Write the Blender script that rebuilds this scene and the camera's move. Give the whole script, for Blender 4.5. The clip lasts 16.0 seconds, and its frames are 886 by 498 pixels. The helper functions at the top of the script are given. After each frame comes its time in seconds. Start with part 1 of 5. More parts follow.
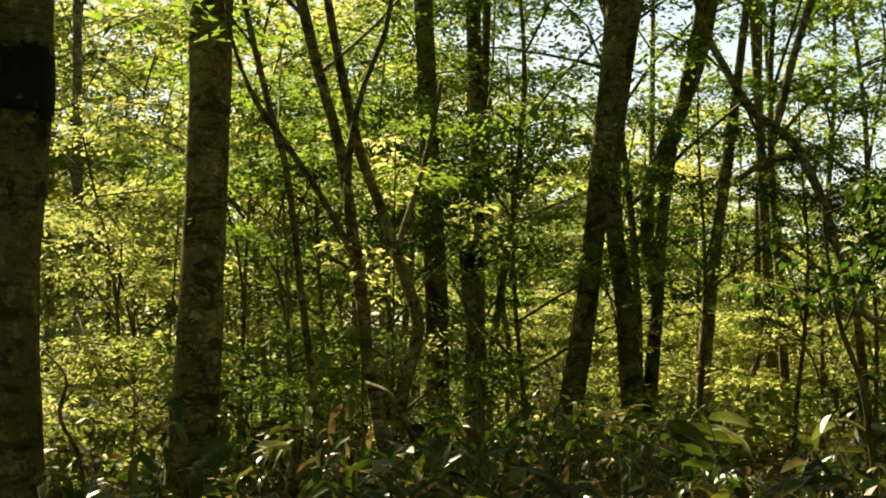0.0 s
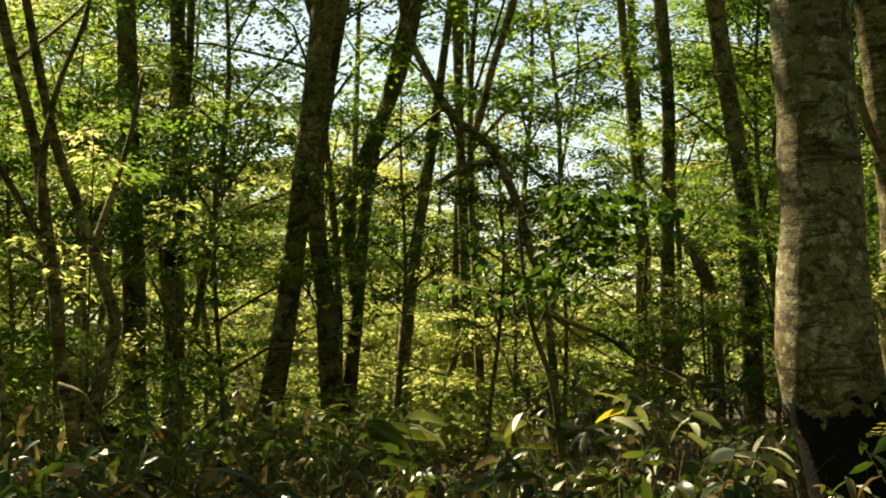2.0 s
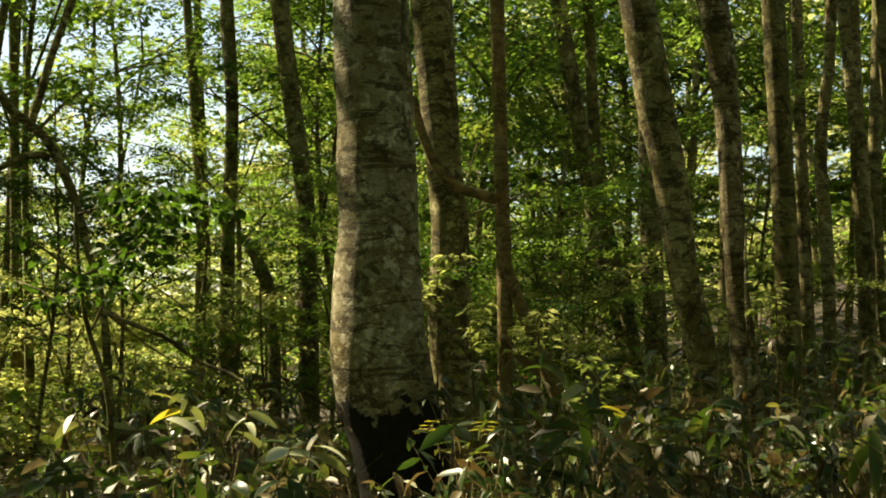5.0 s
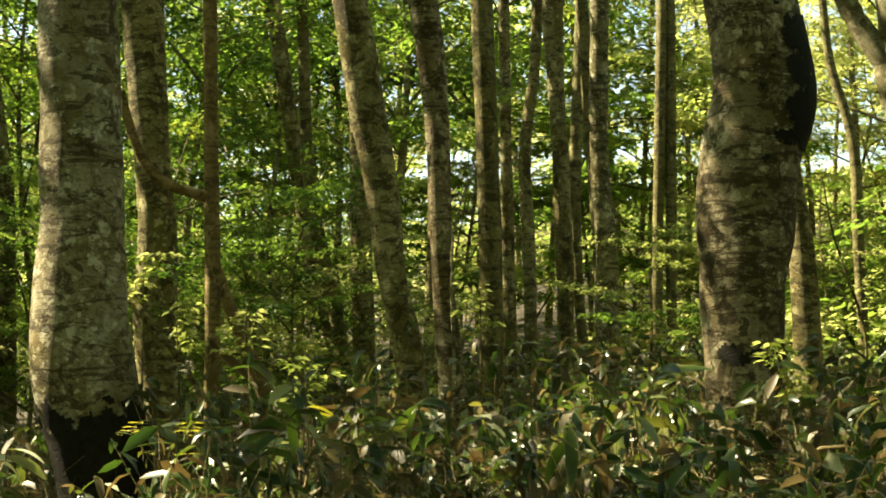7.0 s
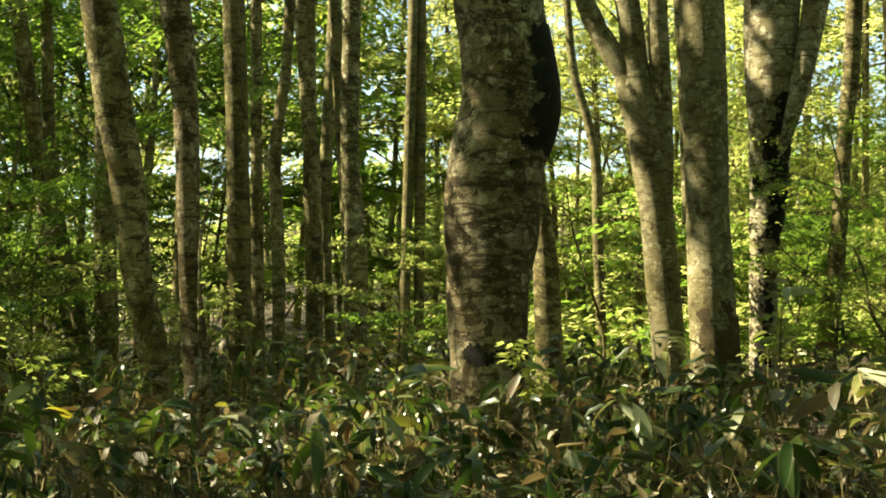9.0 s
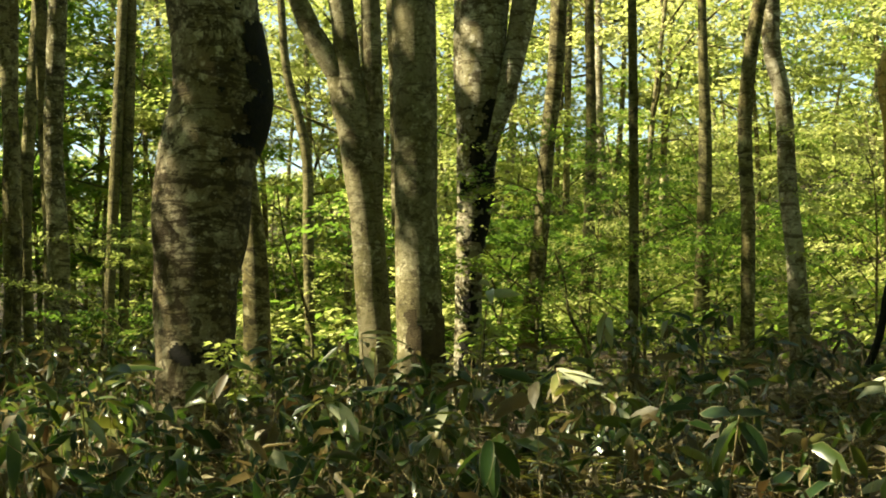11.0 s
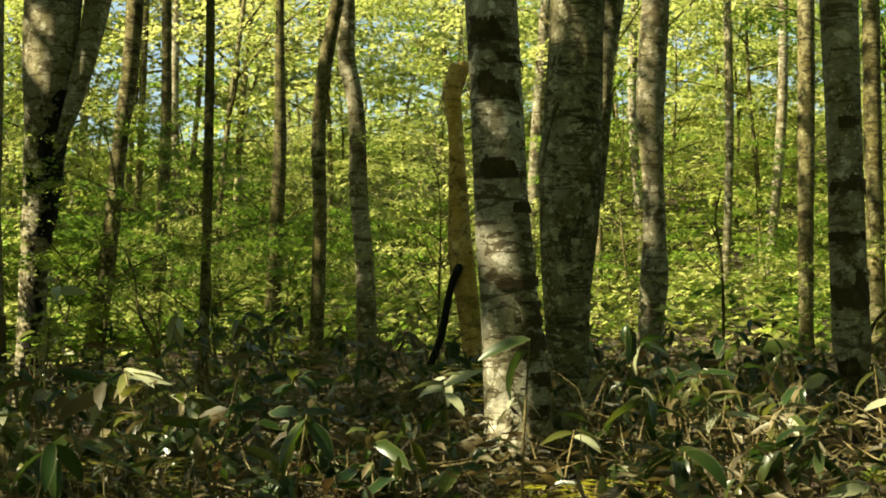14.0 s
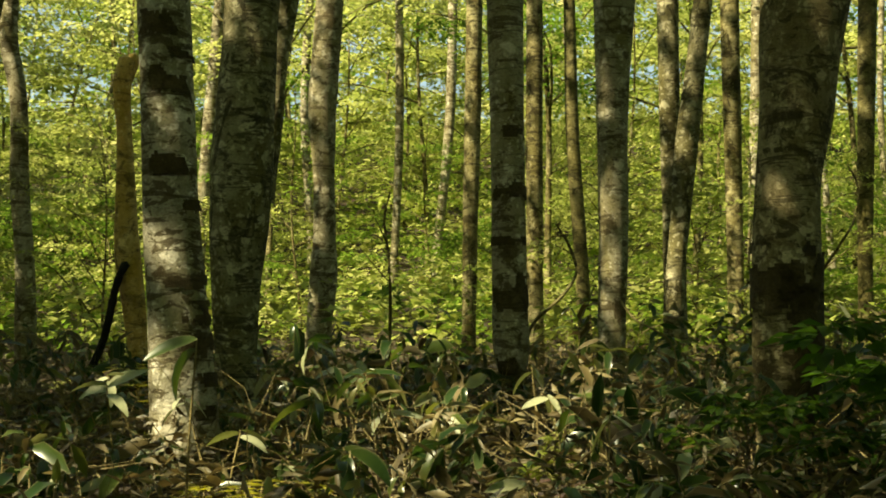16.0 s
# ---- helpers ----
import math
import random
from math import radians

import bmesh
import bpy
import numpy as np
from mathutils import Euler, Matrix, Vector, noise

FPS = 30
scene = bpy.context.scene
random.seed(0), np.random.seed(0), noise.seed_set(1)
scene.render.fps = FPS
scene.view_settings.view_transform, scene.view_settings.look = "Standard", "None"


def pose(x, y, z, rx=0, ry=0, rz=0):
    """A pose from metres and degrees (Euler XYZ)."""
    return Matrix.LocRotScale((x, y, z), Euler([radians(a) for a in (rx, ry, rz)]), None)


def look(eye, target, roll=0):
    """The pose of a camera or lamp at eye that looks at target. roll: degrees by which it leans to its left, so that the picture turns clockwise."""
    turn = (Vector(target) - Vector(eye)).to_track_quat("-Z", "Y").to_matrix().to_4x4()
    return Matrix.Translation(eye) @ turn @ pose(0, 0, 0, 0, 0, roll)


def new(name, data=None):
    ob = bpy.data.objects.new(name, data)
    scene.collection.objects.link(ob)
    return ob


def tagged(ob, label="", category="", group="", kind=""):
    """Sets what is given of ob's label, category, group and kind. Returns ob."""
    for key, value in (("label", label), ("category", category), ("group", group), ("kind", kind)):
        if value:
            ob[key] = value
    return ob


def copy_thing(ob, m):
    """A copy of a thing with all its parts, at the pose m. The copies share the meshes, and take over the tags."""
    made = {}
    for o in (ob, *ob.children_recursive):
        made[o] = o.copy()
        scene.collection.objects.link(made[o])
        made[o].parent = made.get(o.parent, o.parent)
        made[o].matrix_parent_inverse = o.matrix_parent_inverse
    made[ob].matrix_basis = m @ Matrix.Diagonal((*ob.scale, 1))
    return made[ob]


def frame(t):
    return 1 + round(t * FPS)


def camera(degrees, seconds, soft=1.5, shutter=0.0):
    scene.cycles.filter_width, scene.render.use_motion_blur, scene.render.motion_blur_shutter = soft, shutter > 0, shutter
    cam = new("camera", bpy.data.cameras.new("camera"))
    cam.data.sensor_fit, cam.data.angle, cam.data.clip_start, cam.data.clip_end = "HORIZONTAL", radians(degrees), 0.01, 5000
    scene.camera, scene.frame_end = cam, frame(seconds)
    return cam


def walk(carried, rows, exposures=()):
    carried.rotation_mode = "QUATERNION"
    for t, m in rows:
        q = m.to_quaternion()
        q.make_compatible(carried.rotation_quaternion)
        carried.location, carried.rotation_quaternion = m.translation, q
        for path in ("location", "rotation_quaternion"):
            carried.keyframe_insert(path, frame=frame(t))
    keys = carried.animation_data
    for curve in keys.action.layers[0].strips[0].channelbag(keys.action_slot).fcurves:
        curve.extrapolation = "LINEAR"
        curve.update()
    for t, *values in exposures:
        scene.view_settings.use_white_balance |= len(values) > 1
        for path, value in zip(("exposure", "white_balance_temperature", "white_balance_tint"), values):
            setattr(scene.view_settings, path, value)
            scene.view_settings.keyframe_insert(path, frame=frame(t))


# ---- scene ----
# ---------------------------------------------------------------- camera
EYE = 1.5  # over the datum; the ground under the camera lies at 0.35
PITCH = 4.586
cam = camera(34.24, 16.0, 1.9)
TURNS = [
    (0.0, 0.0), (0.5, -2.39), (1.0, -5.66), (1.5, -8.90), (2.0, -11.86), (2.5, -14.83), (3.0, -17.71),
    (3.5, -20.50), (4.0, -23.46), (4.2, -24.69), (6.3, -36.55), (6.5, -37.75), (7.0, -40.85), (7.5, -43.85),
    (8.0, -46.25), (8.2, -47.26), (10.3, -57.38), (10.5, -58.76), (11.0, -62.39), (11.5, -65.47), (12.0, -67.62),
    (12.5, -70.47), (13.0, -73.52), (13.5, -76.47), (14.0, -79.34), (14.5, -82.60), (15.0, -86.40), (15.5, -89.30),
    (16.0, -92.47)]
LIGHTNESS = [(0.0, 1.6, 9500, 7), (2.0, 1.6, 8900, 6), (4.2, 1.4, 8600, 7), (6.3, 2.5, 8500, 6), (8.0, 2.5, 8200, 5), (10.5, 2.2, 7900, 2), (14.0, 1.75, 8200, 0), (16.0, 1.55, 9000, -2)]
walk(cam, [(t, pose(0, 0, EYE, 90 + PITCH, 0, yaw)) for t, yaw in TURNS], LIGHTNESS)

# ---------------------------------------------------------------- light
SUN_AZ, SUN_EL = -32.0, 48.0
world = bpy.data.worlds.new("sky")
scene.world = world
world.use_nodes = True
wn = world.node_tree.nodes
sky = wn.new("ShaderNodeTexSky")
sky.sky_type = "NISHITA"
sky.sun_disc = False
sky.sun_elevation = radians(SUN_EL)
sky.sun_rotation = radians(SUN_AZ % 360)
sky.dust_density = 0.7
wn["Background"].inputs["Strength"].default_value = 0.068
world.node_tree.links.new(sky.outputs[0], wn["Background"].inputs[0])
to_sun = Vector((math.sin(radians(SUN_AZ)) * math.cos(radians(SUN_EL)),
                 math.cos(radians(SUN_AZ)) * math.cos(radians(SUN_EL)), math.sin(radians(SUN_EL))))
sun = new("sun", bpy.data.lights.new("sun", "SUN"))
sun.data.energy, sun.data.angle, sun.data.color = 5.0, radians(0.53), (1.0, 0.93, 0.80)
sun.matrix_world = look(to_sun * 80, (0, 0, 0))


# ---------------------------------------------------------------- materials
def material(name):
    m = bpy.data.materials.new(name)
    m.use_nodes = True
    nt = m.node_tree
    nt.nodes.clear()
    out = nt.nodes.new("ShaderNodeOutputMaterial")

    def add(kind, **values):
        n = nt.nodes.new(kind)
        for key, value in values.items():
            if key in ("blend_type", "data_type", "operation", "feature", "noise_dimensions"):
                setattr(n, key, value)
            else:
                n.inputs[key.replace("_", " ")].default_value = value
        return n

    def link(a, b):
        nt.links.new(a, b)
    return m, add, link, out


def ramp_node(add, stops):
    n = add("ShaderNodeValToRGB")
    e = n.color_ramp.elements
    while len(e) < len(stops):
        e.new(0.5)
    for el, (p, c) in zip(e, stops):
        el.position, el.color = p, (*c, 1) if len(c) == 3 else c
    return n


def grey(v):
    return (v, v, v)


def leaf_material(name, stops, through_stops, through_part=0.5, gloss=0.12, rough=0.45, single=0.2):
    """A leaf: diffuse front, light passing through, a little wax gloss; its colour differs leaf by leaf and plant by plant."""
    m, add, link, out = material(name)
    geo = add("ShaderNodeNewGeometry")
    info = add("ShaderNodeObjectInfo")
    coord = add("ShaderNodeTexCoord")
    clump = add("ShaderNodeTexNoise", Scale=1.3, Detail=3.0)
    link(coord.outputs["Object"], clump.inputs["Vector"])
    mixr = add("ShaderNodeMath", operation="MULTIPLY_ADD")
    mixr.inputs[1].default_value = single
    link(geo.outputs["Random Per Island"], mixr.inputs[0])
    part_r = add("ShaderNodeMath", operation="MULTIPLY_ADD")
    part_r.inputs[1].default_value = 0.35
    link(info.outputs["Random"], part_r.inputs[0])
    part_c = add("ShaderNodeMath", operation="MULTIPLY_ADD")
    part_c.inputs[1].default_value, part_c.inputs[2].default_value = 1.7, -0.85 + (0.65 - single) * 0.5
    link(clump.outputs["Fac"], part_c.inputs[0])
    link(part_c.outputs[0], part_r.inputs[2])
    link(part_r.outputs[0], mixr.inputs[2])
    ra, rb = ramp_node(add, stops), ramp_node(add, through_stops)
    link(mixr.outputs[0], ra.inputs[0])
    link(mixr.outputs[0], rb.inputs[0])
    noise_n = add("ShaderNodeTexNoise", Scale=60.0, Detail=3.0)
    link(coord.outputs["Object"], noise_n.inputs["Vector"])
    tint = add("ShaderNodeMix", data_type="RGBA", blend_type="MULTIPLY")
    tint.inputs[0].default_value = 0.45
    spot = ramp_node(add, [(0.3, grey(0.55)), (0.65, grey(1.0))])
    link(noise_n.outputs["Fac"], spot.inputs[0])
    link(ra.outputs[0], tint.inputs[6])
    link(spot.outputs[0], tint.inputs[7])
    # a dry pale margin, where the leaf has one
    rim = add("ShaderNodeAttribute")
    rim.attribute_name = "rim"
    dry = ramp_node(add, [(0.86, grey(0.0)), (0.96, grey(0.45))])
    link(rim.outputs["Fac"], dry.inputs[0])
    edged = add("ShaderNodeMix", data_type="RGBA")
    link(dry.outputs[0], edged.inputs[0])
    link(tint.outputs[2], edged.inputs[6])
    edged.inputs[7].default_value = (0.30, 0.27, 0.14, 1)
    diffuse = add("ShaderNodeBsdfDiffuse")
    link(edged.outputs[2], diffuse.inputs["Color"])
    trans = add("ShaderNodeBsdfTranslucent")
    link(rb.outputs[0], trans.inputs["Color"])
    mix = add("ShaderNodeMixShader")
    mix.inputs[0].default_value = through_part
    link(diffuse.outputs[0], mix.inputs[1])
    link(trans.outputs[0], mix.inputs[2])
    shine = add("ShaderNodeBsdfGlossy", Roughness=rough)
    shine.inputs["Color"].default_value = (0.9, 0.95, 0.9, 1)
    fres = add("ShaderNodeFresnel", IOR=1.4)
    gain = add("ShaderNodeMath", operation="MULTIPLY_ADD")
    gain.inputs[1].default_value, gain.inputs[2].default_value = gloss * 6, gloss * 0.3
    link(fres.outputs[0], gain.inputs[0])
    lim = add("ShaderNodeMath", operation="MINIMUM")
    lim.inputs[1].default_value = gloss * 2.2
    link(gain.outputs[0], lim.inputs[0])
    mix2 = add("ShaderNodeMixShader")
    link(lim.outputs[0], mix2.inputs[0])
    link(mix.outputs[0], mix2.inputs[1])
    link(shine.outputs[0], mix2.inputs[2])
    link(mix2.outputs[0], out.inputs[0])
    return m


LEAF_BRIGHT = leaf_material("leaf_yellow_green", [(0.0, (0.06, 0.11, 0.012)), (0.5, (0.13, 0.18, 0.025)), (1.0, (0.24, 0.24, 0.05))],
                            [(0.0, (0.22, 0.30, 0.045)), (0.5, (0.48, 0.53, 0.15)), (1.0, (0.72, 0.70, 0.30))], 0.58, 0.015)
LEAF_GREEN = leaf_material("leaf_fresh_green", [(0.0, (0.035, 0.085, 0.010)), (0.6, (0.07, 0.125, 0.014)), (1.0, (0.13, 0.155, 0.02))],
                           [(0.0, (0.10, 0.22, 0.024)), (0.6, (0.22, 0.36, 0.05)), (1.0, (0.42, 0.46, 0.08))], 0.52, 0.015)
LEAF_DARK = leaf_material("leaf_deep_green", [(0.0, (0.018, 0.048, 0.008)), (0.6, (0.035, 0.072, 0.010)), (1.0, (0.07, 0.10, 0.015))],
                          [(0.0, (0.04, 0.10, 0.010)), (0.6, (0.08, 0.17, 0.016)), (1.0, (0.19, 0.25, 0.03))], 0.45, 0.02)
LEAF_GRASS = leaf_material("bamboo_grass_leaf", [(0.0, (0.007, 0.018, 0.005)), (0.5, (0.019, 0.043, 0.010)), (0.8, (0.06, 0.085, 0.018)), (1.0, (0.24, 0.22, 0.08))],
                           [(0.0, (0.03, 0.08, 0.010)), (0.5, (0.08, 0.15, 0.016)), (1.0, (0.32, 0.30, 0.05))], 0.28, 0.065, 0.28, 0.6)
# the grass leaf again, much paler: sunshine put into its colour
LEAF_SUN_PAINTED = leaf_material("bamboo_grass_leaf_sun_painted", [(0.0, (0.20, 0.22, 0.10)), (0.6, (0.34, 0.36, 0.22)), (1.0, (0.52, 0.50, 0.32))],
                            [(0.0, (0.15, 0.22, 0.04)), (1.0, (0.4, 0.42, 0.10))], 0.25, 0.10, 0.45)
LEAF_DEAD = leaf_material("dead_leaf", [(0.0, (0.03, 0.021, 0.008)), (0.5, (0.09, 0.066, 0.022)), (1.0, (0.32, 0.27, 0.14))],
                          [(0.0, (0.07, 0.04, 0.012)), (0.5, (0.2, 0.14, 0.045)), (1.0, (0.42, 0.34, 0.15))], 0.25, 0.06, 0.5, 0.6)


def bark_material(name, pale, mid, dark, dark_part=0.45, streak=0.5, lichen=0.5, ring_edge=0.56, moss_z=1.0):
    """Smooth beech bark: pale ground, lichen blotches, cross cracks and rings, dark moss."""
    m, add, link, out = material(name)
    coord = add("ShaderNodeTexCoord")
    info = add("ShaderNodeObjectInfo")
    shift = add("ShaderNodeVectorMath", operation="MULTIPLY_ADD")
    shift.inputs[1].default_value = (37.0, 53.0, 71.0)
    comb = add("ShaderNodeCombineXYZ")
    for i in range(3):
        link(info.outputs["Random"], comb.inputs[i])
    link(comb.outputs[0], shift.inputs[0])
    link(coord.outputs["Object"], shift.inputs[2])

    def noise_at(scale, sx, sz, detail=5.0, rough=0.6, warp=0.0):
        mp = add("ShaderNodeMapping")
        mp.inputs["Scale"].default_value = (sx, sx, sz)
        link(shift.outputs[0], mp.inputs["Vector"])
        n = add("ShaderNodeTexNoise", Scale=scale, Detail=detail, Roughness=rough, Distortion=warp)
        link(mp.outputs[0], n.inputs["Vector"])
        return n.outputs["Fac"]

    def blend(fac, a, b):
        n = add("ShaderNodeMix", data_type="RGBA")
        link(fac, n.inputs[0])
        for socket, v in ((n.inputs[6], a), (n.inputs[7], b)):
            if isinstance(v, tuple):
                socket.default_value = (*v, 1)
            else:
                link(v, socket)
        return n.outputs[2]

    def step_of(fac, lo, hi, top=1.0):
        r = ramp_node(add, [(lo, grey(0.0)), (hi, grey(top))])
        link(fac, r.inputs[0])
        return r.outputs[0]

    def product(a, b):
        n = add("ShaderNodeMath", operation="MULTIPLY")
        link(a, n.inputs[0])
        link(b, n.inputs[1])
        return n.outputs[0]

    def scaled(c, k, brown=1.0):
        return (min(1, c[0] * k), min(1, c[1] * k), min(1, c[2] * k * brown))

    # ground colour: cloudy, with an olive-brown film that hangs in long drips
    base = blend(step_of(noise_at(3.5, 1, 0.8, 5.0, 0.6, 0.4), 0.36, 0.64), pale, mid)
    base = blend(step_of(noise_at(2.3, 1.3, 0.45, 5.0, 0.6, 0.7), 0.46, 0.62, 0.75), base, scaled(mid, 0.72, 0.6))
    # lichen: rounded pale scabs in colonies
    warp = add("ShaderNodeTexNoise", Scale=14.0, Detail=3.0)
    link(shift.outputs[0], warp.inputs["Vector"])
    bent = add("ShaderNodeVectorMath", operation="MULTIPLY_ADD")
    bent.inputs[1].default_value = (0.12, 0.12, 0.12)
    link(warp.outputs["Color"], bent.inputs[0])
    link(shift.outputs[0], bent.inputs[2])
    for scale, edge, part_of in ((8.0, 0.30, 1.0), (19.0, 0.27, 0.8)):
        cell = add("ShaderNodeTexVoronoi", Scale=scale)
        link(bent.outputs[0], cell.inputs["Vector"])
        inside = ramp_node(add, [(edge, grey(1.0)), (edge + 0.07, grey(0.0))])
        link(cell.outputs["Distance"], inside.inputs[0])
        colony = step_of(noise_at(2.6 + scale * 0.1, 1, 0.8, 3.0), 0.62 - 0.26 * lichen, 0.66 - 0.26 * lichen, part_of * min(1.0, lichen * 1.4))
        base = blend(product(inside.outputs[0], colony), base, scaled(pale, 1.5, 1.05))
    base = blend(step_of(noise_at(15.0, 1, 1.3, 4.0, 0.6, 0.5), 0.52, 0.58, 0.6), base, scaled(mid, 0.62, 0.8))
    # short cross marks and cracks
    marks = noise_at(6.0, 1.8, 8.5, 4.0, 0.55, 0.3)
    base = blend(step_of(marks, 0.63, 0.66, 0.4 + 0.4 * streak), base, scaled(dark, 1.3))
    # dark moss: lobed blots drawn out across the stem, and closed rings of it
    flecks = noise_at(7.0, 1.0, 1.7, 5.0, 0.64, 0.9)
    base = blend(step_of(flecks, 0.60 - 0.05 * streak, 0.62 - 0.05 * streak, 0.5 + 0.4 * streak), base, scaled(dark, 1.25))
    rings = noise_at(2.6, 0.7, 4.5, 6.0, 0.68, 0.9)
    base = blend(step_of(rings, ring_edge, ring_edge + 0.03, 0.3 + 0.6 * streak), base, scaled(dark, 1.15))
    moss = noise_at(4.2, 1.0, moss_z, 7.0, 0.68, 0.9)
    edge = 0.66 - 0.24 * dark_part
    base = blend(step_of(moss, edge, edge + 0.04, 0.85), base, scaled(dark, 1.3))
    # pale specks scattered over everything
    base = blend(step_of(noise_at(26.0, 1, 1.3, 2.0), 0.66, 0.69, 0.55), base, scaled(pale, 1.15))
    fine = noise_at(70.0, 1, 1, 3.0)
    base2 = add("ShaderNodeMix", data_type="RGBA", blend_type="MULTIPLY")
    base2.inputs[0].default_value = 0.45
    link(base, base2.inputs[6])
    link(step_of(fine, 0.2, 0.8), base2.inputs[7])
    bsdf = add("ShaderNodeBsdfPrincipled", Roughness=0.78)
    bsdf.inputs["Specular IOR Level"].default_value = 0.15
    link(base2.outputs[2], bsdf.inputs["Base Color"])
    total = add("ShaderNodeMath", operation="MULTIPLY_ADD")
    total.inputs[1].default_value = 0.6
    link(flecks, total.inputs[0])
    link(fine, total.inputs[2])
    bump = add("ShaderNodeBump", Strength=0.6, Distance=0.018)
    link(total.outputs[0], bump.inputs["Height"])
    link(bump.outputs[0], bsdf.inputs["Normal"])
    link(bsdf.outputs[0], out.inputs[0])
    return m


BARK_PALE = bark_material("bark_pale_beech", (0.42, 0.395, 0.28), (0.27, 0.24, 0.145), (0.06, 0.045, 0.018), 0.30, 0.75, 0.6)
BARK_MID = bark_material("bark_grey_beech", (0.36, 0.33, 0.17), (0.17, 0.14, 0.052), (0.034, 0.027, 0.010), 0.48, 0.7, 0.5)
BARK_GIANT = bark_material("bark_giant_beech", (0.39, 0.37, 0.255), (0.19, 0.15, 0.066), (0.042, 0.032, 0.012), 0.38, 0.75, 0.6, 0.57)
BARK_DARK = bark_material("bark_mossy", (0.25, 0.225, 0.10), (0.14, 0.122, 0.045), (0.026, 0.023, 0.008), 0.44, 0.45, 0.45)
BARK_BROWN = bark_material("bark_stripped_brown", (0.72, 0.52, 0.22), (0.68, 0.43, 0.12), (0.08, 0.055, 0.02), 0.3, 0.3, 0.5)
BARK_RUST = bark_material("bark_rusty_brown", (0.32, 0.24, 0.11), (0.19, 0.13, 0.05), (0.05, 0.035, 0.013), 0.35, 0.5, 0.4)
BLACK_MOSS_AND_BARK = bark_material("black_moss_and_bark", (0.022, 0.020, 0.011), (0.014, 0.014, 0.007), (0.006, 0.006, 0.004), 0.5, 0.3, 0.2)
BARK_BANDED = bark_material("bark_banded_beech", (0.46, 0.44, 0.335), (0.27, 0.25, 0.17), (0.06, 0.046, 0.02), 0.26, 0.95, 0.65, 0.545)
BARK_OLD = bark_material("bark_old_beech", (0.38, 0.34, 0.215), (0.17, 0.13, 0.06), (0.036, 0.026, 0.010), 0.50, 0.85, 0.55, 0.55)
BARK_SMOOTH = bark_material("bark_smooth_beech", (0.31, 0.285, 0.17), (0.19, 0.165, 0.08), (0.05, 0.04, 0.016), 0.3, 0.5, 0.55, 0.58)
BARK_STREAK = bark_material("bark_streaked_beech", (0.33, 0.31, 0.19), (0.165, 0.145, 0.068), (0.03, 0.026, 0.010), 0.36, 0.75, 0.8, moss_z=0.5)
BARK_MOTTLED = bark_material("bark_mottled_beech", (0.33, 0.29, 0.17), (0.16, 0.13, 0.06), (0.035, 0.028, 0.011), 0.45, 0.75, 0.6, 0.56)
MOSS_BROWN = bark_material("moss_brown", (0.095, 0.074, 0.034), (0.062, 0.047, 0.02), (0.028, 0.021, 0.009), 0.35, 0.3, 0.3)
CULM = bark_material("bamboo_grass_stalk", (0.42, 0.35, 0.19), (0.26, 0.20, 0.09), (0.09, 0.08, 0.03), 0.2, 0.2, 0.2)


def soil_material():
    m, add, link, out = material("forest_soil")
    coord = add("ShaderNodeTexCoord")
    n1 = add("ShaderNodeTexNoise", Scale=1.3, Detail=6.0)
    n2 = add("ShaderNodeTexVoronoi", Scale=22.0)
    for n in (n1, n2):
        link(coord.outputs["Object"], n.inputs["Vector"])
    r = ramp_node(add, [(0.3, (0.022, 0.015, 0.007)), (0.55, (0.055, 0.036, 0.015)), (0.75, (0.04, 0.042, 0.012))])
    link(n1.outputs["Fac"], r.inputs[0])
    mix = add("ShaderNodeMix", data_type="RGBA", blend_type="MULTIPLY")
    mix.inputs[0].default_value = 0.6
    link(r.outputs[0], mix.inputs[6])
    link(n2.outputs["Color"], mix.inputs[7])
    bsdf = add("ShaderNodeBsdfPrincipled", Roughness=0.95)
    link(mix.outputs[2], bsdf.inputs["Base Color"])
    bump = add("ShaderNodeBump", Strength=0.7, Distance=0.03)
    link(n2.outputs["Distance"], bump.inputs["Height"])
    link(bump.outputs[0], bsdf.inputs["Normal"])
    link(bsdf.outputs[0], out.inputs[0])
    return m


SOIL = soil_material()


# ---------------------------------------------------------------- geometry helpers
def ground_z(x, y):
    """The slope: it rises to the east and falls gently to the north."""
    x, y = np.asarray(x, float), np.asarray(y, float)
    r = np.hypot(x, y)
    soft = 45 * np.tanh(x / 45)
    hill = 9.5 / (1 + np.exp(-(x - 37) / 8.0))
    bumps = 0.05 * np.sin(0.9 * x + 1.3) * np.cos(0.8 * y) + 0.10 * np.sin(0.23 * x) * np.cos(0.27 * y + 0.6)
    return 0.35 + 0.032 * soft - 0.9 * np.tanh(y / 45) + hill + bumps * np.clip(r / 5, 0, 1)


def spot(az, dist):
    a = radians(az)
    return dist * math.sin(a), dist * math.cos(a)


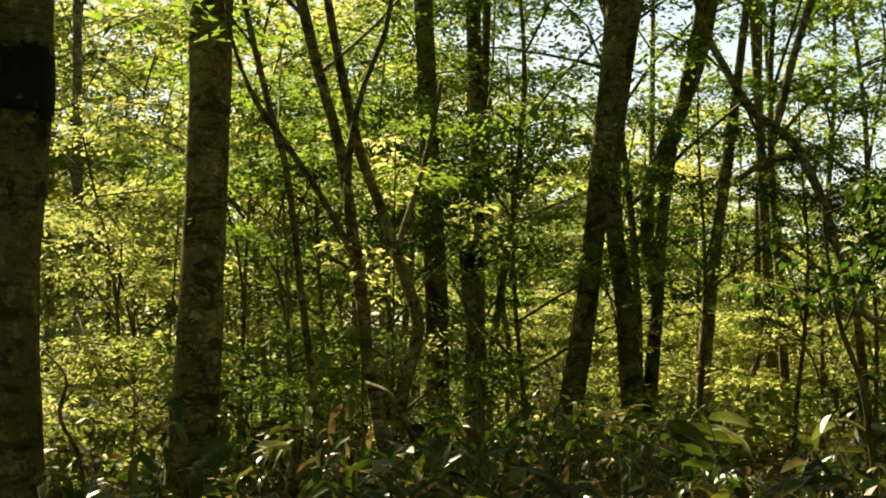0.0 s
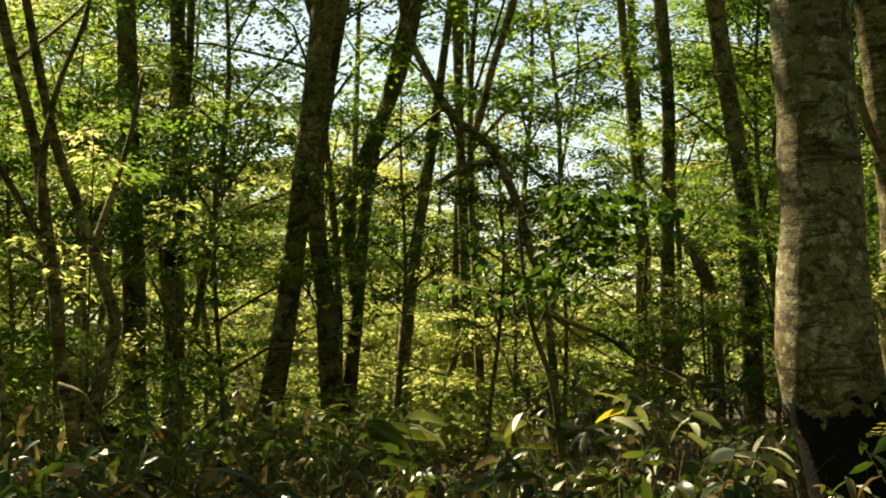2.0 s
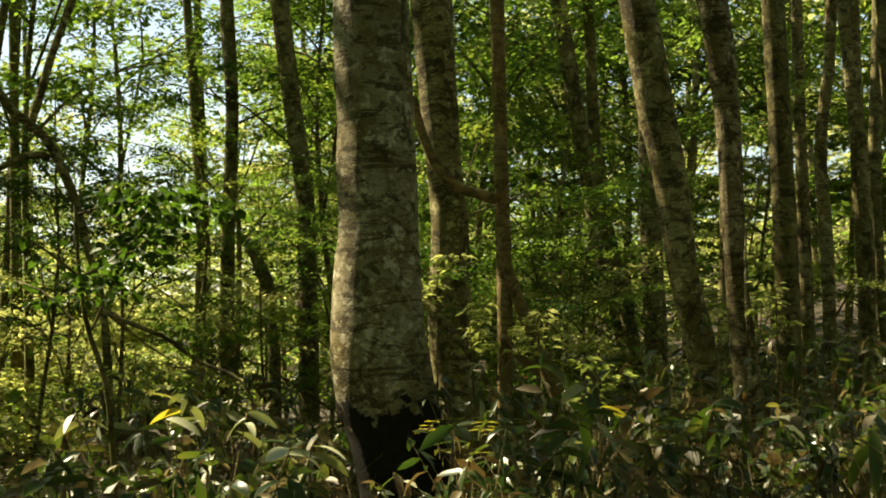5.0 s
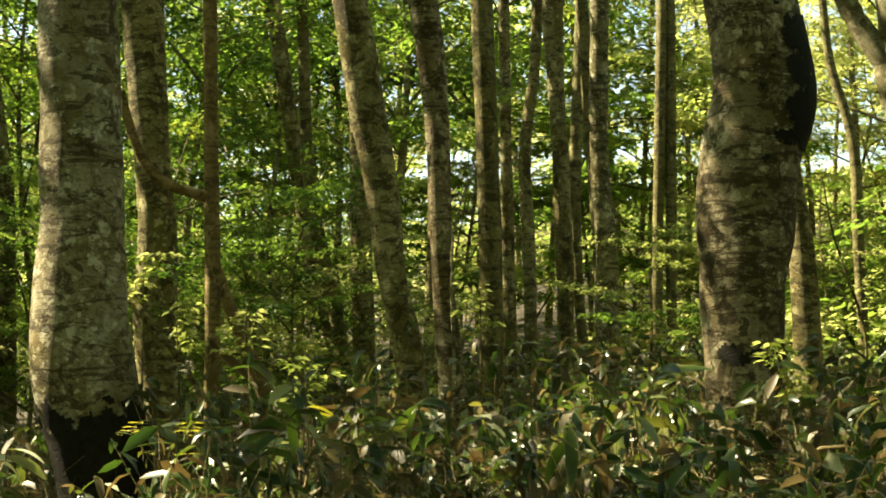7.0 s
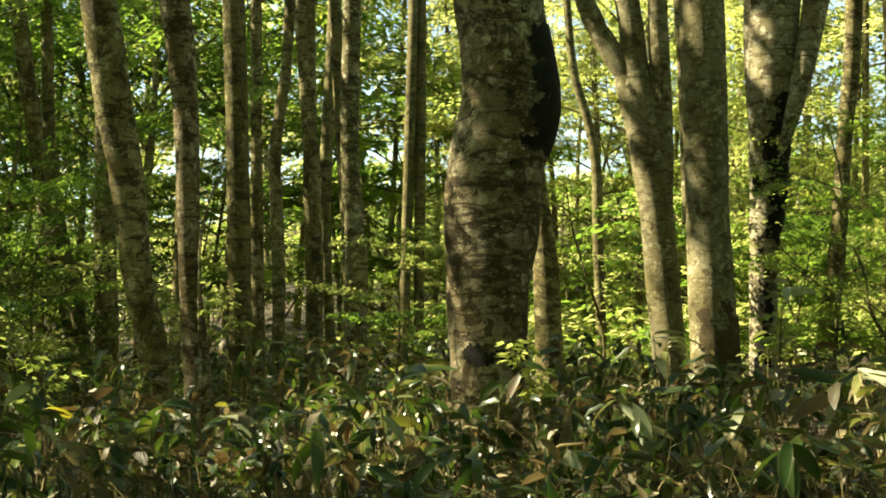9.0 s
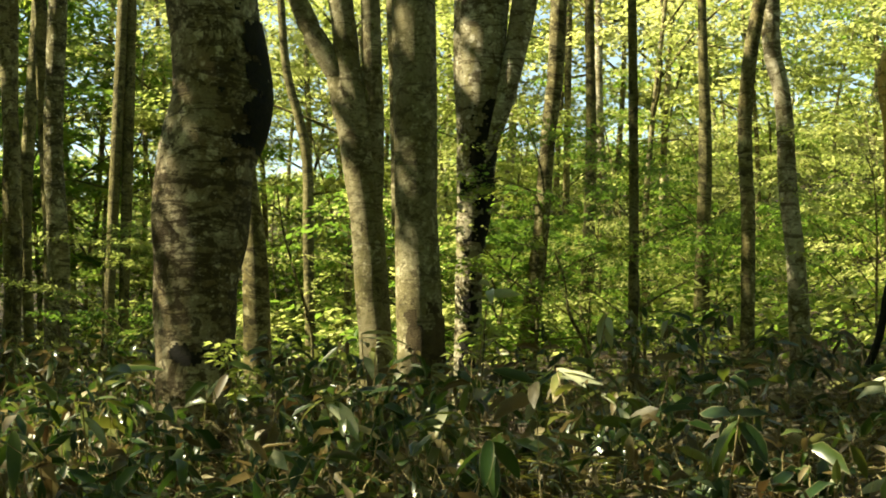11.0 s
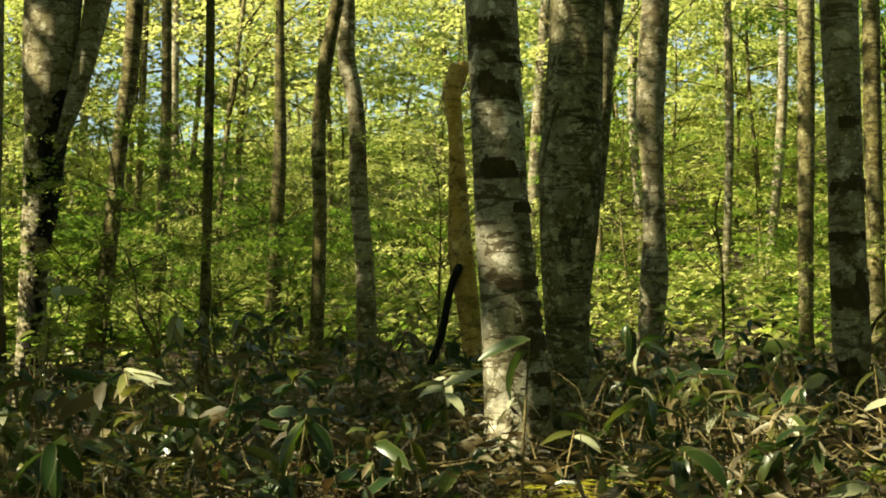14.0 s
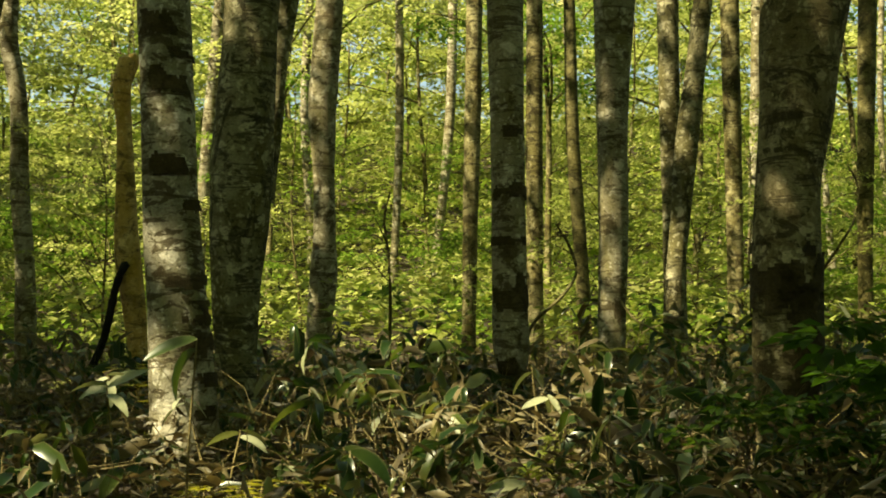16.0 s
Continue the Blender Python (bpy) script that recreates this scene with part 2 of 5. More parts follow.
def mesh_of(name, verts, faces, mats, smooth=True, slots=None):
    """faces: an array of triangles or of quads."""
    me = bpy.data.meshes.new(name)
    verts, faces = np.asarray(verts, np.float32), np.asarray(faces, np.int32)
    k = faces.shape[1]
    me.vertices.add(len(verts))
    me.vertices.foreach_set("co", verts.ravel())
    me.loops.add(faces.size)
    me.loops.foreach_set("vertex_index", faces.ravel())
    me.polygons.add(len(faces))
    me.polygons.foreach_set("loop_start", np.arange(0, faces.size, k, dtype=np.int32))
    if smooth:
        me.polygons.foreach_set("use_smooth", np.ones(len(faces), bool))
    for m in mats:
        me.materials.append(m)
    if slots is not None:
        me.polygons.foreach_set("material_index", np.asarray(slots, np.int32))
    me.update(calc_edges=True)
    me.validate()
    return me


def with_rim(me, stalks, leaves, joints):
    """Marks the edges of grass_leaves(): 1 at the margin, 0 along the midrib; stalk vertices come first."""
    rim = np.concatenate([np.zeros(stalks), np.tile([1.0, 0.0, 1.0] * joints + [1.0], leaves)])
    me.attributes.new("rim", "FLOAT", "POINT").data.foreach_set("value", rim.astype(np.float32))
    return me


def part(name, me, parent, label=""):
    ob = new(name, me)
    ob.parent = parent
    return tagged(ob, label)


def curve_points(pts, step):
    """A smooth curve through rows of (x, y, z, radius)."""
    p = np.asarray(pts, float)
    d = np.linalg.norm(np.diff(p[:, :3], axis=0), axis=1) + 1e-6
    slope = np.diff(p, axis=0) / d[:, None]
    m = np.empty_like(p)
    m[0], m[-1] = slope[0], slope[-1]
    m[1:-1] = (slope[1:] * d[:-1, None] + slope[:-1] * d[1:, None]) / (d[1:] + d[:-1])[:, None]
    out = []
    for i in range(len(p) - 1):
        n = max(2, int(d[i] / step))
        t = np.linspace(0, 1, n, endpoint=False)[:, None]
        out.append((2 * t ** 3 - 3 * t ** 2 + 1) * p[i] + (t ** 3 - 2 * t ** 2 + t) * d[i] * m[i]
                   + (3 * t ** 2 - 2 * t ** 3) * p[i + 1] + (t ** 3 - t ** 2) * d[i] * m[i + 1])
    out.append(p[-1:])
    q = np.vstack(out)
    q[:, 3] = np.maximum(q[:, 3], 0.003)
    return q


def tube(pts, seg=10, step=0.25, rough=0.0, seed=0.0, knots=()):
    """A tapered, slightly uneven limb through (x, y, z, radius). knots: (height, angle, size, spread) swellings."""
    q = curve_points(pts, step)
    d = np.gradient(q[:, :3], axis=0)
    d /= np.linalg.norm(d, axis=1)[:, None] + 1e-9
    ref = np.where(np.abs(d[:, 2:3]) > 0.9, np.array([[1.0, 0, 0]]), np.array([[0, 0, 1.0]]))
    u = np.cross(ref, d)
    u /= np.linalg.norm(u, axis=1)[:, None] + 1e-9
    v = np.cross(d, u)
    ang = np.linspace(0, 2 * math.pi, seg, endpoint=False)
    A, S = np.meshgrid(ang, np.arange(len(q)))
    z = q[:, 2][:, None]
    r = q[:, 3][:, None] * np.ones_like(A)
    if rough:
        r = r * (1 + rough * (np.sin(2 * A + 1.7 * z + seed) * 0.5 + np.sin(3 * A - 2.9 * z + 2 * seed) * 0.35
                              + np.sin(5 * A + 6.1 * z + 3 * seed) * 0.2 + np.sin(11.0 * z + seed + np.sin(A * 2)) * 0.25))
    for kz, ka, size, spread in knots:
        da = np.angle(np.exp(1j * (A - ka)))
        r = r + size * np.exp(-((z - kz) / spread) ** 2 - (da / 0.55) ** 2)
    verts = q[:, None, :3] + r[..., None] * (np.cos(A)[..., None] * u[:, None] + np.sin(A)[..., None] * v[:, None])
    n = len(q)
    i, j = np.meshgrid(np.arange(n - 1), np.arange(seg), indexing="ij")
    a, b = i * seg + j, i * seg + (j + 1) % seg
    faces = np.stack([a, b, b + seg, a + seg], -1).reshape(-1, 4)
    verts = verts.reshape(-1, 3)
    # closed tip
    tip = len(verts)
    verts = np.vstack([verts, q[-1, :3] + d[-1] * q[-1, 3] * 0.6])
    last = (n - 1) * seg
    caps = [[last + k, last + (k + 1) % seg, tip, tip] for k in range(seg)]
    return verts, faces, caps


def tube_mesh(name, pts, mat, **kw):
    verts, faces, caps = tube(pts, **kw)
    me = bpy.data.meshes.new(name)
    me.from_pydata(verts.tolist(), [], faces.tolist() + [c[:3] for c in caps])
    me.polygons.foreach_set("use_smooth", np.ones(len(me.polygons), bool))
    me.materials.append(mat)
    me.update()
    return me


def leaf_verts(rng, pos, direction, size, width=0.6, tilt=0.3, fold=0.09, far=False):
    """Four-cornered folded leaves: base, side, tip, side; far off, where they are specks, one pointed triangle each."""
    n = len(pos)
    d = direction / (np.linalg.norm(direction, axis=1)[:, None] + 1e-9)
    up = np.tile([0, 0, 1.0], (n, 1)) + rng.normal(0, tilt, (n, 3))
    side = np.cross(d, up)
    side /= np.linalg.norm(side, axis=1)[:, None] + 1e-9
    nor = np.cross(side, d)
    s = np.asarray(size, float).reshape(-1, 1) * np.ones((n, 1))
    mid = pos + d * s * 0.45 + nor * s * fold
    w = s * width * 0.5
    if far:
        root = pos + d * s * 0.15
        V = np.stack([root + side * w, pos + d * s - nor * s * 0.06, root - side * w], 1)
        return V.reshape(-1, 3), np.arange(3 * n).reshape(-1, 3)
    V = np.stack([pos, mid + side * w, pos + d * s - nor * s * 0.06, mid - side * w], 1)
    base = (np.arange(n) * 4)[:, None]
    F = np.concatenate([base + [0, 1, 2], base + [0, 2, 3]], 1).reshape(-1, 3)
    return V.reshape(-1, 3), F


def sprays(rng, centres, radius, per, size, droop=0.5, lift=0.0):
    """Flat layered twigs of leaves round each centre. Returns the leaves' places and directions."""
    n = len(centres)
    R = radius * rng.uniform(0.55, 1.25, n)
    ang = rng.uniform(0, 2 * math.pi, (n, per))
    rr = np.sqrt(rng.uniform(0.02, 1, (n, per))) * R[:, None]
    tx, ty = rng.normal(0, 0.16, (2, n, 1))
    x, y = rr * np.cos(ang), rr * np.sin(ang) * rng.uniform(0.5, 1.0, (n, 1))
    z = tx * x + ty * y - droop * rr ** 2 + rng.normal(0, 0.024 * radius / 0.4, (n, per))
    pos = centres[:, None] + np.stack([x, y, z], -1)
    out = np.stack([np.cos(ang), np.sin(ang), np.full_like(ang, -0.25 + lift)], -1) + rng.normal(0, 1, (n, per, 3)) * [0.45, 0.45, 0.22]
    return pos.reshape(-1, 3), out.reshape(-1, 3)


# ---------------------------------------------------------------- the ground
def build_ground():
    k = np.linspace(-1, 1, 151)
    c = np.sinh(k * 6.0) / np.sinh(6.0) * 900
    X, Y = np.meshgrid(c, c, indexing="ij")
    Z = ground_z(X, Y)
    n = len(c)
    i, j = np.meshgrid(np.arange(n - 1), np.arange(n - 1), indexing="ij")
    a = i * n + j
    faces = np.stack([a, a + n, a + n + 1, a + 1], -1).reshape(-1, 4)
    me = mesh_of("ground", np.stack([X, Y, Z], -1).reshape(-1, 3), faces, [SOIL])
    tagged(new("ground", me), "brown forest soil strewn with leaf litter on a gentle slope", "ground", kind="structure")


build_ground()


# ---------------------------------------------------------------- crowns
def canopy_mesh(seed, mat, leaves=700, radius=2.7, tall=4.6, size=0.19):
    """A high crown, its foot at the origin."""
    rng = np.random.default_rng(seed)
    n = max(52, leaves // 34)
    a = rng.uniform(0, 2 * math.pi, n)
    h = rng.uniform(0, 1, n)
    rad = radius * np.sqrt(rng.uniform(0.05, 1, n)) * np.sin(math.pi * (0.18 + 0.75 * h)) ** 0.7
    cen = np.stack([rad * np.cos(a), rad * np.sin(a), h * tall + 0.12 * rad], 1)
    pos, out = sprays(rng, cen, 0.75, leaves // n, size, 0.25)
    V, F = leaf_verts(rng, pos, out, rng.uniform(0.8, 1.35, len(pos)) * size, far=True)
    return mesh_of("crown", V, F, [mat], smooth=False)


CANOPIES = [canopy_mesh(11 + i, m) for i, m in enumerate((LEAF_GREEN, LEAF_BRIGHT, LEAF_GREEN, LEAF_DARK))]
WIDE = [canopy_mesh(21 + i, m, 1700, 4.8, 4.2, 0.22) for i, m in enumerate((LEAF_GREEN, LEAF_DARK))]


def patch_mesh(pts, mat, seed, z0, z1, th0, th1, az, rough, knots):
    """A ragged dark skin over a trunk's bark, moss on some trees, between two heights and two angles (0 faces the
    clearing, 90 its right).
    """
    verts, faces, _ = tube(pts, seg=150, step=0.018, rough=rough, seed=seed, knots=knots)
    verts = verts[:-1]
    q = curve_points(pts, 0.018)
    axis = np.repeat(q[:, :3], 150, axis=0)
    out = verts - axis
    rad = np.linalg.norm(out, axis=1)[:, None]
    verts = axis + out * (1 + 0.012 / rad)
    near = (verts[faces[:, 0], 2] > z0 - 0.3) & (verts[faces[:, 0], 2] < z1 + 0.3)
    faces = faces[near]
    cen = verts[faces].mean(1)
    o = out[faces].mean(1)
    a = radians(az)
    th = np.degrees(np.arctan2(o[:, 0] * math.cos(a) - o[:, 1] * math.sin(a), -o[:, 0] * math.sin(a) - o[:, 1] * math.cos(a)))
    wob = np.array([noise.fractal((c[0] * 7 + seed, c[1] * 7, c[2] * 8), 1.0, 2.0, 4) for c in cen])
    z = cen[:, 2]
    edge = np.minimum(0.5 * (z1 - z0) - np.abs(z - 0.5 * (z0 + z1)), (0.5 * (th1 - th0) - np.abs(th - 0.5 * (th0 + th1))) * 0.0035)
    keep = edge + min(0.17, 0.8 * (z1 - z0)) * wob > 0.0
    keep &= (z > z0 - 0.25) & (z < z1 + 0.25)
    faces = faces[keep]
    idx, inv = np.unique(faces, return_inverse=True)
    return mesh_of("bark_patch", verts[idx], inv.reshape(-1, 4), [mat])


def beech(az, dist, stems, bark, label, height=12.0, crown=0, crown_scale=1.0, knots=(), patches=(), moss=BLACK_MOSS_AND_BARK, wide=False, black_forks=(), rough=0.05, seg=20, name="beech_tree", top_cut=False, group="beech trees of the forest", limbs=4, step=0.12, crowns=1, shade_boughs=()):
    """A tree at az degrees and dist metres. stems: rows of (height, sideways, radius) across the line of sight, heights from the
    eye's ground; the first is the trunk, which goes down to the ground and, unless cut, on up to the crown; the others fork from it."""
    x, y = spot(az, dist)
    a = radians(az)
    side = np.array([math.cos(a), -math.sin(a), 0])
    gz = float(ground_z(x, y))
    root = new(name)
    root.location = (x, y, gz)
    tagged(root, label, "tree", group)
    seed = az * 1.37 + dist
    bumps = [(kz - gz, radians(th - az), size, spread) for kz, th, size, spread in knots]
    for k, (off_depth, rows, *cut) in enumerate(stems):
        z0, o0, r0 = rows[0]
        pts = [(o * side[0] + off_depth * math.sin(a), o * side[1] + off_depth * math.cos(a), z - gz, r) for z, o, r in rows]
        if k == 0:
            z1, o1, r1 = rows[1]
            slope = max(-0.5, min(0.5, (o0 - o1) / max(0.1, z1 - z0)))
            drop = z0 - gz
            if drop > 0.15:
                o = o0 + slope * drop * 0.55
                pts.insert(0, (o * side[0] + off_depth * math.sin(a), o * side[1] + off_depth * math.cos(a), 0.12, r0 * 1.12))
            o = o0 + slope * max(0.2, drop) * 0.6
            pts.insert(0, (o * side[0] + off_depth * math.sin(a), o * side[1] + off_depth * math.cos(a), -0.25, r0 * 1.45))
        zt, ot, rt = rows[-1]
        if not (top_cut or cut):
            zp, op, rp = rows[-2]
            lean = max(-0.35, min(0.35, (ot - op) / max(0.2, zt - zp)))
            top = height - 1.2 * k
            up = top - (zt - gz)
            if up > 0.4:
                for f, rf in ((0.35, 0.84), (0.7, 0.6), (1.0, 0.16)):
                    o = ot + lean * up * f * (1 - 0.35 * f)
                    wob = 0.12 * math.sin(3 * f + seed)
                    pts.append((o * side[0] + (off_depth + wob) * math.sin(a), o * side[1] + (off_depth + wob) * math.cos(a), zt - gz + up * f, rt * rf))
        if k == 0 and dist > 14:
            seg, step = min(seg, 12), max(step, 0.3)
        me = tube_mesh("trunk", pts, BLACK_MOSS_AND_BARK if k in black_forks else bark, seg=seg if rt > 0.07 else max(8, seg // 2), step=step, rough=rough, seed=seed + k * 3, knots=bumps if k == 0 else ())
        part("trunk" if k == 0 else "fork", me, root)
        if k == 0:
            top_pt = pts[-1]
            body = curve_points(pts, 0.3)
            for z0p, z1p, th0, th1 in patches:
                tagged(part("bark_patch", patch_mesh(pts, moss, seed, z0p - gz, z1p - gz, th0, th1, az, rough, bumps), root, "ragged dark patch on the mossy bark"), kind="stuff")
    if top_cut:
        return root
    # limbs above the view carry the crown
    for i in range(limbs):
        q = body[int(len(body) * (0.62 + 0.33 * i / limbs))]
        b = seed * 7 + i * 2.4
        L = 1.6 + 0.5 * math.sin(b * 3)
        r = q[3] * 0.45
        pts = [(q[0], q[1], q[2], r), (q[0] + 0.45 * L * math.cos(b), q[1] + 0.45 * L * math.sin(b), q[2] + 0.5, r * 0.7),
               (q[0] + L * math.cos(b), q[1] + L * math.sin(b), q[2] + 1.3, r * 0.25)]
        part("limb", tube_mesh("limb", pts, bark, seg=7, step=0.3), root)
    # leafy boughs made up above the view, to keep sun off other trunks
    for dx, dy, z in shade_boughs:
        q = body[int(len(body) * 0.55)]
        end = (q[0] + dx, q[1] + dy, z)
        part("bough", tube_mesh("bough", [(q[0], q[1], q[2], 0.09), (q[0] + 0.5 * dx, q[1] + 0.5 * dy, 0.4 * q[2] + 0.6 * z, 0.06), (*end, 0.02)], bark, seg=8, step=0.3), root)
        for i in range(3):
            c = part("crown", CANOPIES[3], root)
            c.matrix_basis = pose(end[0], end[1], end[2] - 1.6 + 0.3 * i, 0, 0, 120 * i) @ Matrix.Scale(0.65, 4)
    for i in range(crowns if crown_scale else 0):
        c = part("crown", WIDE[(crown + i) % 2] if wide else CANOPIES[crown % len(CANOPIES)], root)
        c.matrix_basis = pose(top_pt[0], top_pt[1], height - 3.4 * crown_scale, 0, 0, seed * 40 + 77 * i) @ Matrix.Scale(crown_scale, 4)
    return root


# ---------------------------------------------------------------- the trees in view
PALE, GREY, DARKB = BARK_PALE, BARK_MID, BARK_DARK
beech(-17.1, 8, [(0.0, [(0.8, 0.01, 0.253), (1.34, -0.03, 0.245), (2.18, -0.02, 0.228), (2.85, 0.03, 0.223), (3.47, 0, 0.236)])], DARKB, "thick dark beech trunk with a black bark scar", patches=((2.82, 3.2, -400, 400),), crown_scale=0.45, crown=0)
beech(-9.5, 10, [(0.0, [(1.06, -0.05, 0.167), (1.67, -0.02, 0.157), (2.45, 0.01, 0.151), (3.24, 0.03, 0.149), (4.04, 0.03, 0.151)])], GREY, "straight grey beech trunk in shade, faintly ringed", crown_scale=0.4)
beech(-3.84, 9, [(0.0, [(1.24, 0.19, 0.044), (1.52, 0.13, 0.039), (1.8, 0.11, 0.042), (2.19, 0.05, 0.042), (2.51, 0.01, 0.039), (2.87, -0.05, 0.035), (3.33, -0.18, 0.035), (3.69, -0.27, 0.035)]),
      (0.0, [(1.06, 0.32, 0.046), (1.31, 0.34, 0.05), (1.52, 0.4, 0.046), (1.73, 0.45, 0.042), (1.94, 0.4, 0.039), (2.19, 0.31, 0.035), (2.51, 0.2, 0.032), (2.8, 0.09, 0.032), (3.15, -0, 0.028), (3.59, -0.09, 0.028)]),
      (0.0, [(2.19, 0.04, 0.028), (2.37, -0.06, 0.021), (2.58, -0.18, 0.021), (2.9, -0.4, 0.021), (3.14, -0.57, 0.018), (3.36, -0.67, 0.014)]),
      (-0.1, [(2.36, 0.01, 0.024), (2.6, -0, 0.024), (2.92, 0.03, 0.021), (3.24, 0.1, 0.017), (3.57, 0.23, 0.017), (3.79, 0.27, 0.014)]),
      (0.1, [(2.2, 0.31, 0.025), (2.45, 0.39, 0.021), (2.74, 0.48, 0.018), (3.03, 0.55, 0.016), (3.32, 0.6, 0.014)])], GREY, "thin crooked understory maple with two twisting stems", name="maple_tree", height=6, crown_scale=0.6, seg=12)
beech(-5.96, 9.3, [(0.0, [(1.3, 0.14, 0.026), (1.81, 0.07, 0.026), (2.32, 0.01, 0.022), (2.76, -0.05, 0.022), (3.2, -0.17, 0.022)])], GREY, "thin leaning sapling with bare lower stem", name="sapling", height=5, crown_scale=0.5, seg=10)
beech(-0.45, 15, [(0.0, [(0.92, 0.07, 0.121), (2.35, 0.04, 0.118), (3.54, -0.02, 0.112), (5.36, -0.09, 0.097)])], DARKB, "dark straight beech trunk half hidden in leaves", crown_scale=0.3)
beech(1.28, 16, [(0.0, [(1, 0.01, 0.129), (1.78, 0, 0.119), (2.73, -0.01, 0.119), (3.68, 0.02, 0.088), (5.61, -0.02, 0.088)]),
      (0.2, [(3.96, 0.07, 0.045), (4.81, 0.12, 0.045), (5.66, 0.14, 0.045)])], GREY, "dark beech trunk forking above head height", patches=((2.5, 3.0, -80, 60),), crown_scale=0.45)
beech(6.1, 15, [(0.0, [(0.95, -0.29, 0.136), (1.76, -0.16, 0.124), (2.64, -0.04, 0.112), (3.53, 0.06, 0.121), (4.42, 0.17, 0.13), (5.33, 0.25, 0.127)]),
      (0.4, [(1.05, 0.36, 0.109), (2.01, 0.32, 0.103), (2.79, 0.21, 0.097), (3.58, 0.18, 0.091), (4.32, 0.27, 0.091), (4.93, 0.37, 0.079), (5.42, 0.46, 0.076)])], GREY, "pair of leaning beech stems rising from one base", crown_scale=0.45)
beech(8.83, 17, [(0.0, [(1.14, -0.2, 0.087), (2.19, -0.11, 0.08), (3.12, -0.04, 0.073), (4.05, 0.09, 0.067), (4.79, 0.25, 0.06)]),
      (0.0, [(2.32, -0.13, 0.073), (2.92, -0.2, 0.073), (3.52, -0.21, 0.073), (4.26, 0.1, 0.087), (5.12, 0.44, 0.08), (5.79, 0.58, 0.073)])], DARKB, "slender leaning beech stems crossing in the gap", crown_scale=0.45)
beech(10.84, 18, [(0.0, [(1.02, -0.22, 0.092), (1.95, -0.14, 0.088), (3, -0.02, 0.081), (3.91, 0.12, 0.078), (4.96, 0.27, 0.057)])], GREY, "slender dark beech leaning slightly", crown_scale=0.45)
beech(13.33, 13, [(0.0, [(1.53, 0.65, 0.041), (2.03, 0.6, 0.036), (2.54, 0.46, 0.036), (3.06, 0.3, 0.041), (3.52, 0.05, 0.041), (3.71, -0.2, 0.041), (4.21, -0.5, 0.036), (4.52, -0.65, 0.031), (4.84, -0.73, 0.031)]),
      (0.1, [(3.57, -0.06, 0.041), (3.76, -0, 0.041), (4.26, 0.13, 0.036), (4.69, 0.27, 0.036)]),
      (-0.1, [(3.29, 0.13, 0.035), (3.32, 0.05, 0.033), (3.29, -0.11, 0.03), (3.13, -0.37, 0.025)], True)], GREY, "crooked thin tree bending over to one side", height=8, crown_scale=0.5, rough=0.14)
beech(12.74, 19, [(0.0, [(1.17, 0.05, 0.09), (2.13, 0.02, 0.082), (2.94, -0.01, 0.075), (4.06, -0.05, 0.067)])], DARKB, "slender far beech trunk", crown=1, crown_scale=0.5)
beech(12.3, 20, [(0.0, [(1.15, -0.03, 0.063), (2.16, 0, 0.055), (3.17, 0.03, 0.047)])], DARKB, "very thin far beech stem", crown=1, crown_scale=0.7)
beech(19.47, 20, [(0.0, [(1.46, 0.07, 0.086), (3.03, 0.09, 0.079), (5.02, -0.02, 0.079), (6.48, -0.15, 0.063)])], DARKB, "slender upright far beech", crown=1, crown_scale=0.5)
beech(20.74, 18, [(0.0, [(1.68, -0, 0.099), (3.24, 0.01, 0.085), (4.67, 0.04, 0.085), (6.13, -0.05, 0.085)])], GREY, "upright beech trunk among leaves", crown=2, crown_scale=0.5)
beech(22.28, 17, [(0.0, [(1.3, 0.11, 0.08), (1.93, 0.09, 0.073), (2.47, 0, 0.087), (2.94, -0.21, 0.067)])], DARKB, "short crooked trunk bending aside", top_cut=True, crown_scale=0.5)
beech(23.54, 16, [(0.0, [(1.28, 0.13, 0.113), (2.54, 0.1, 0.107), (3.23, 0.08, 0.107), (4.45, -0.09, 0.101), (5.48, -0.22, 0.104)])], GREY, "leaning beech trunk in the half shade", crown_scale=0.5)
# a black skin wraps this trunk all round, up to 1.24 high
beech(26.85, 8.5, [(0.0, [(0.73, 0.16, 0.267), (1.12, 0.09, 0.284), (1.32, 0.03, 0.294), (1.48, -0, 0.294), (1.65, -0.02, 0.286), (1.98, -0.03, 0.261), (2.32, -0.02, 0.237), (2.65, -0.03, 0.235), (2.99, -0.04, 0.225), (3.33, -0.06, 0.23), (3.67, -0.07, 0.225)])], BARK_GIANT, "massive near beech trunk with a curved blackened base", seg=36, rough=0.035, step=0.06, height=14, patches=((0.0, 1.24, -400, 400),), crown_scale=0.7, shade_boughs=((-2.2, -3.2, 9.6), (-2.6, -2.6, 8.2), (1.8, -0.5, 9.3), (0.7, 3.1, 9.0)))
beech(29.37, 12.5, [(0.0, [(1.24, 0.1, 0.172), (1.72, 0.05, 0.187), (2.68, 0.04, 0.16), (3.17, -0, 0.152), (3.9, -0.06, 0.172), (4.64, -0.12, 0.192)])], GREY, "mossy beech trunk standing behind a larger one", crown_scale=0.4)
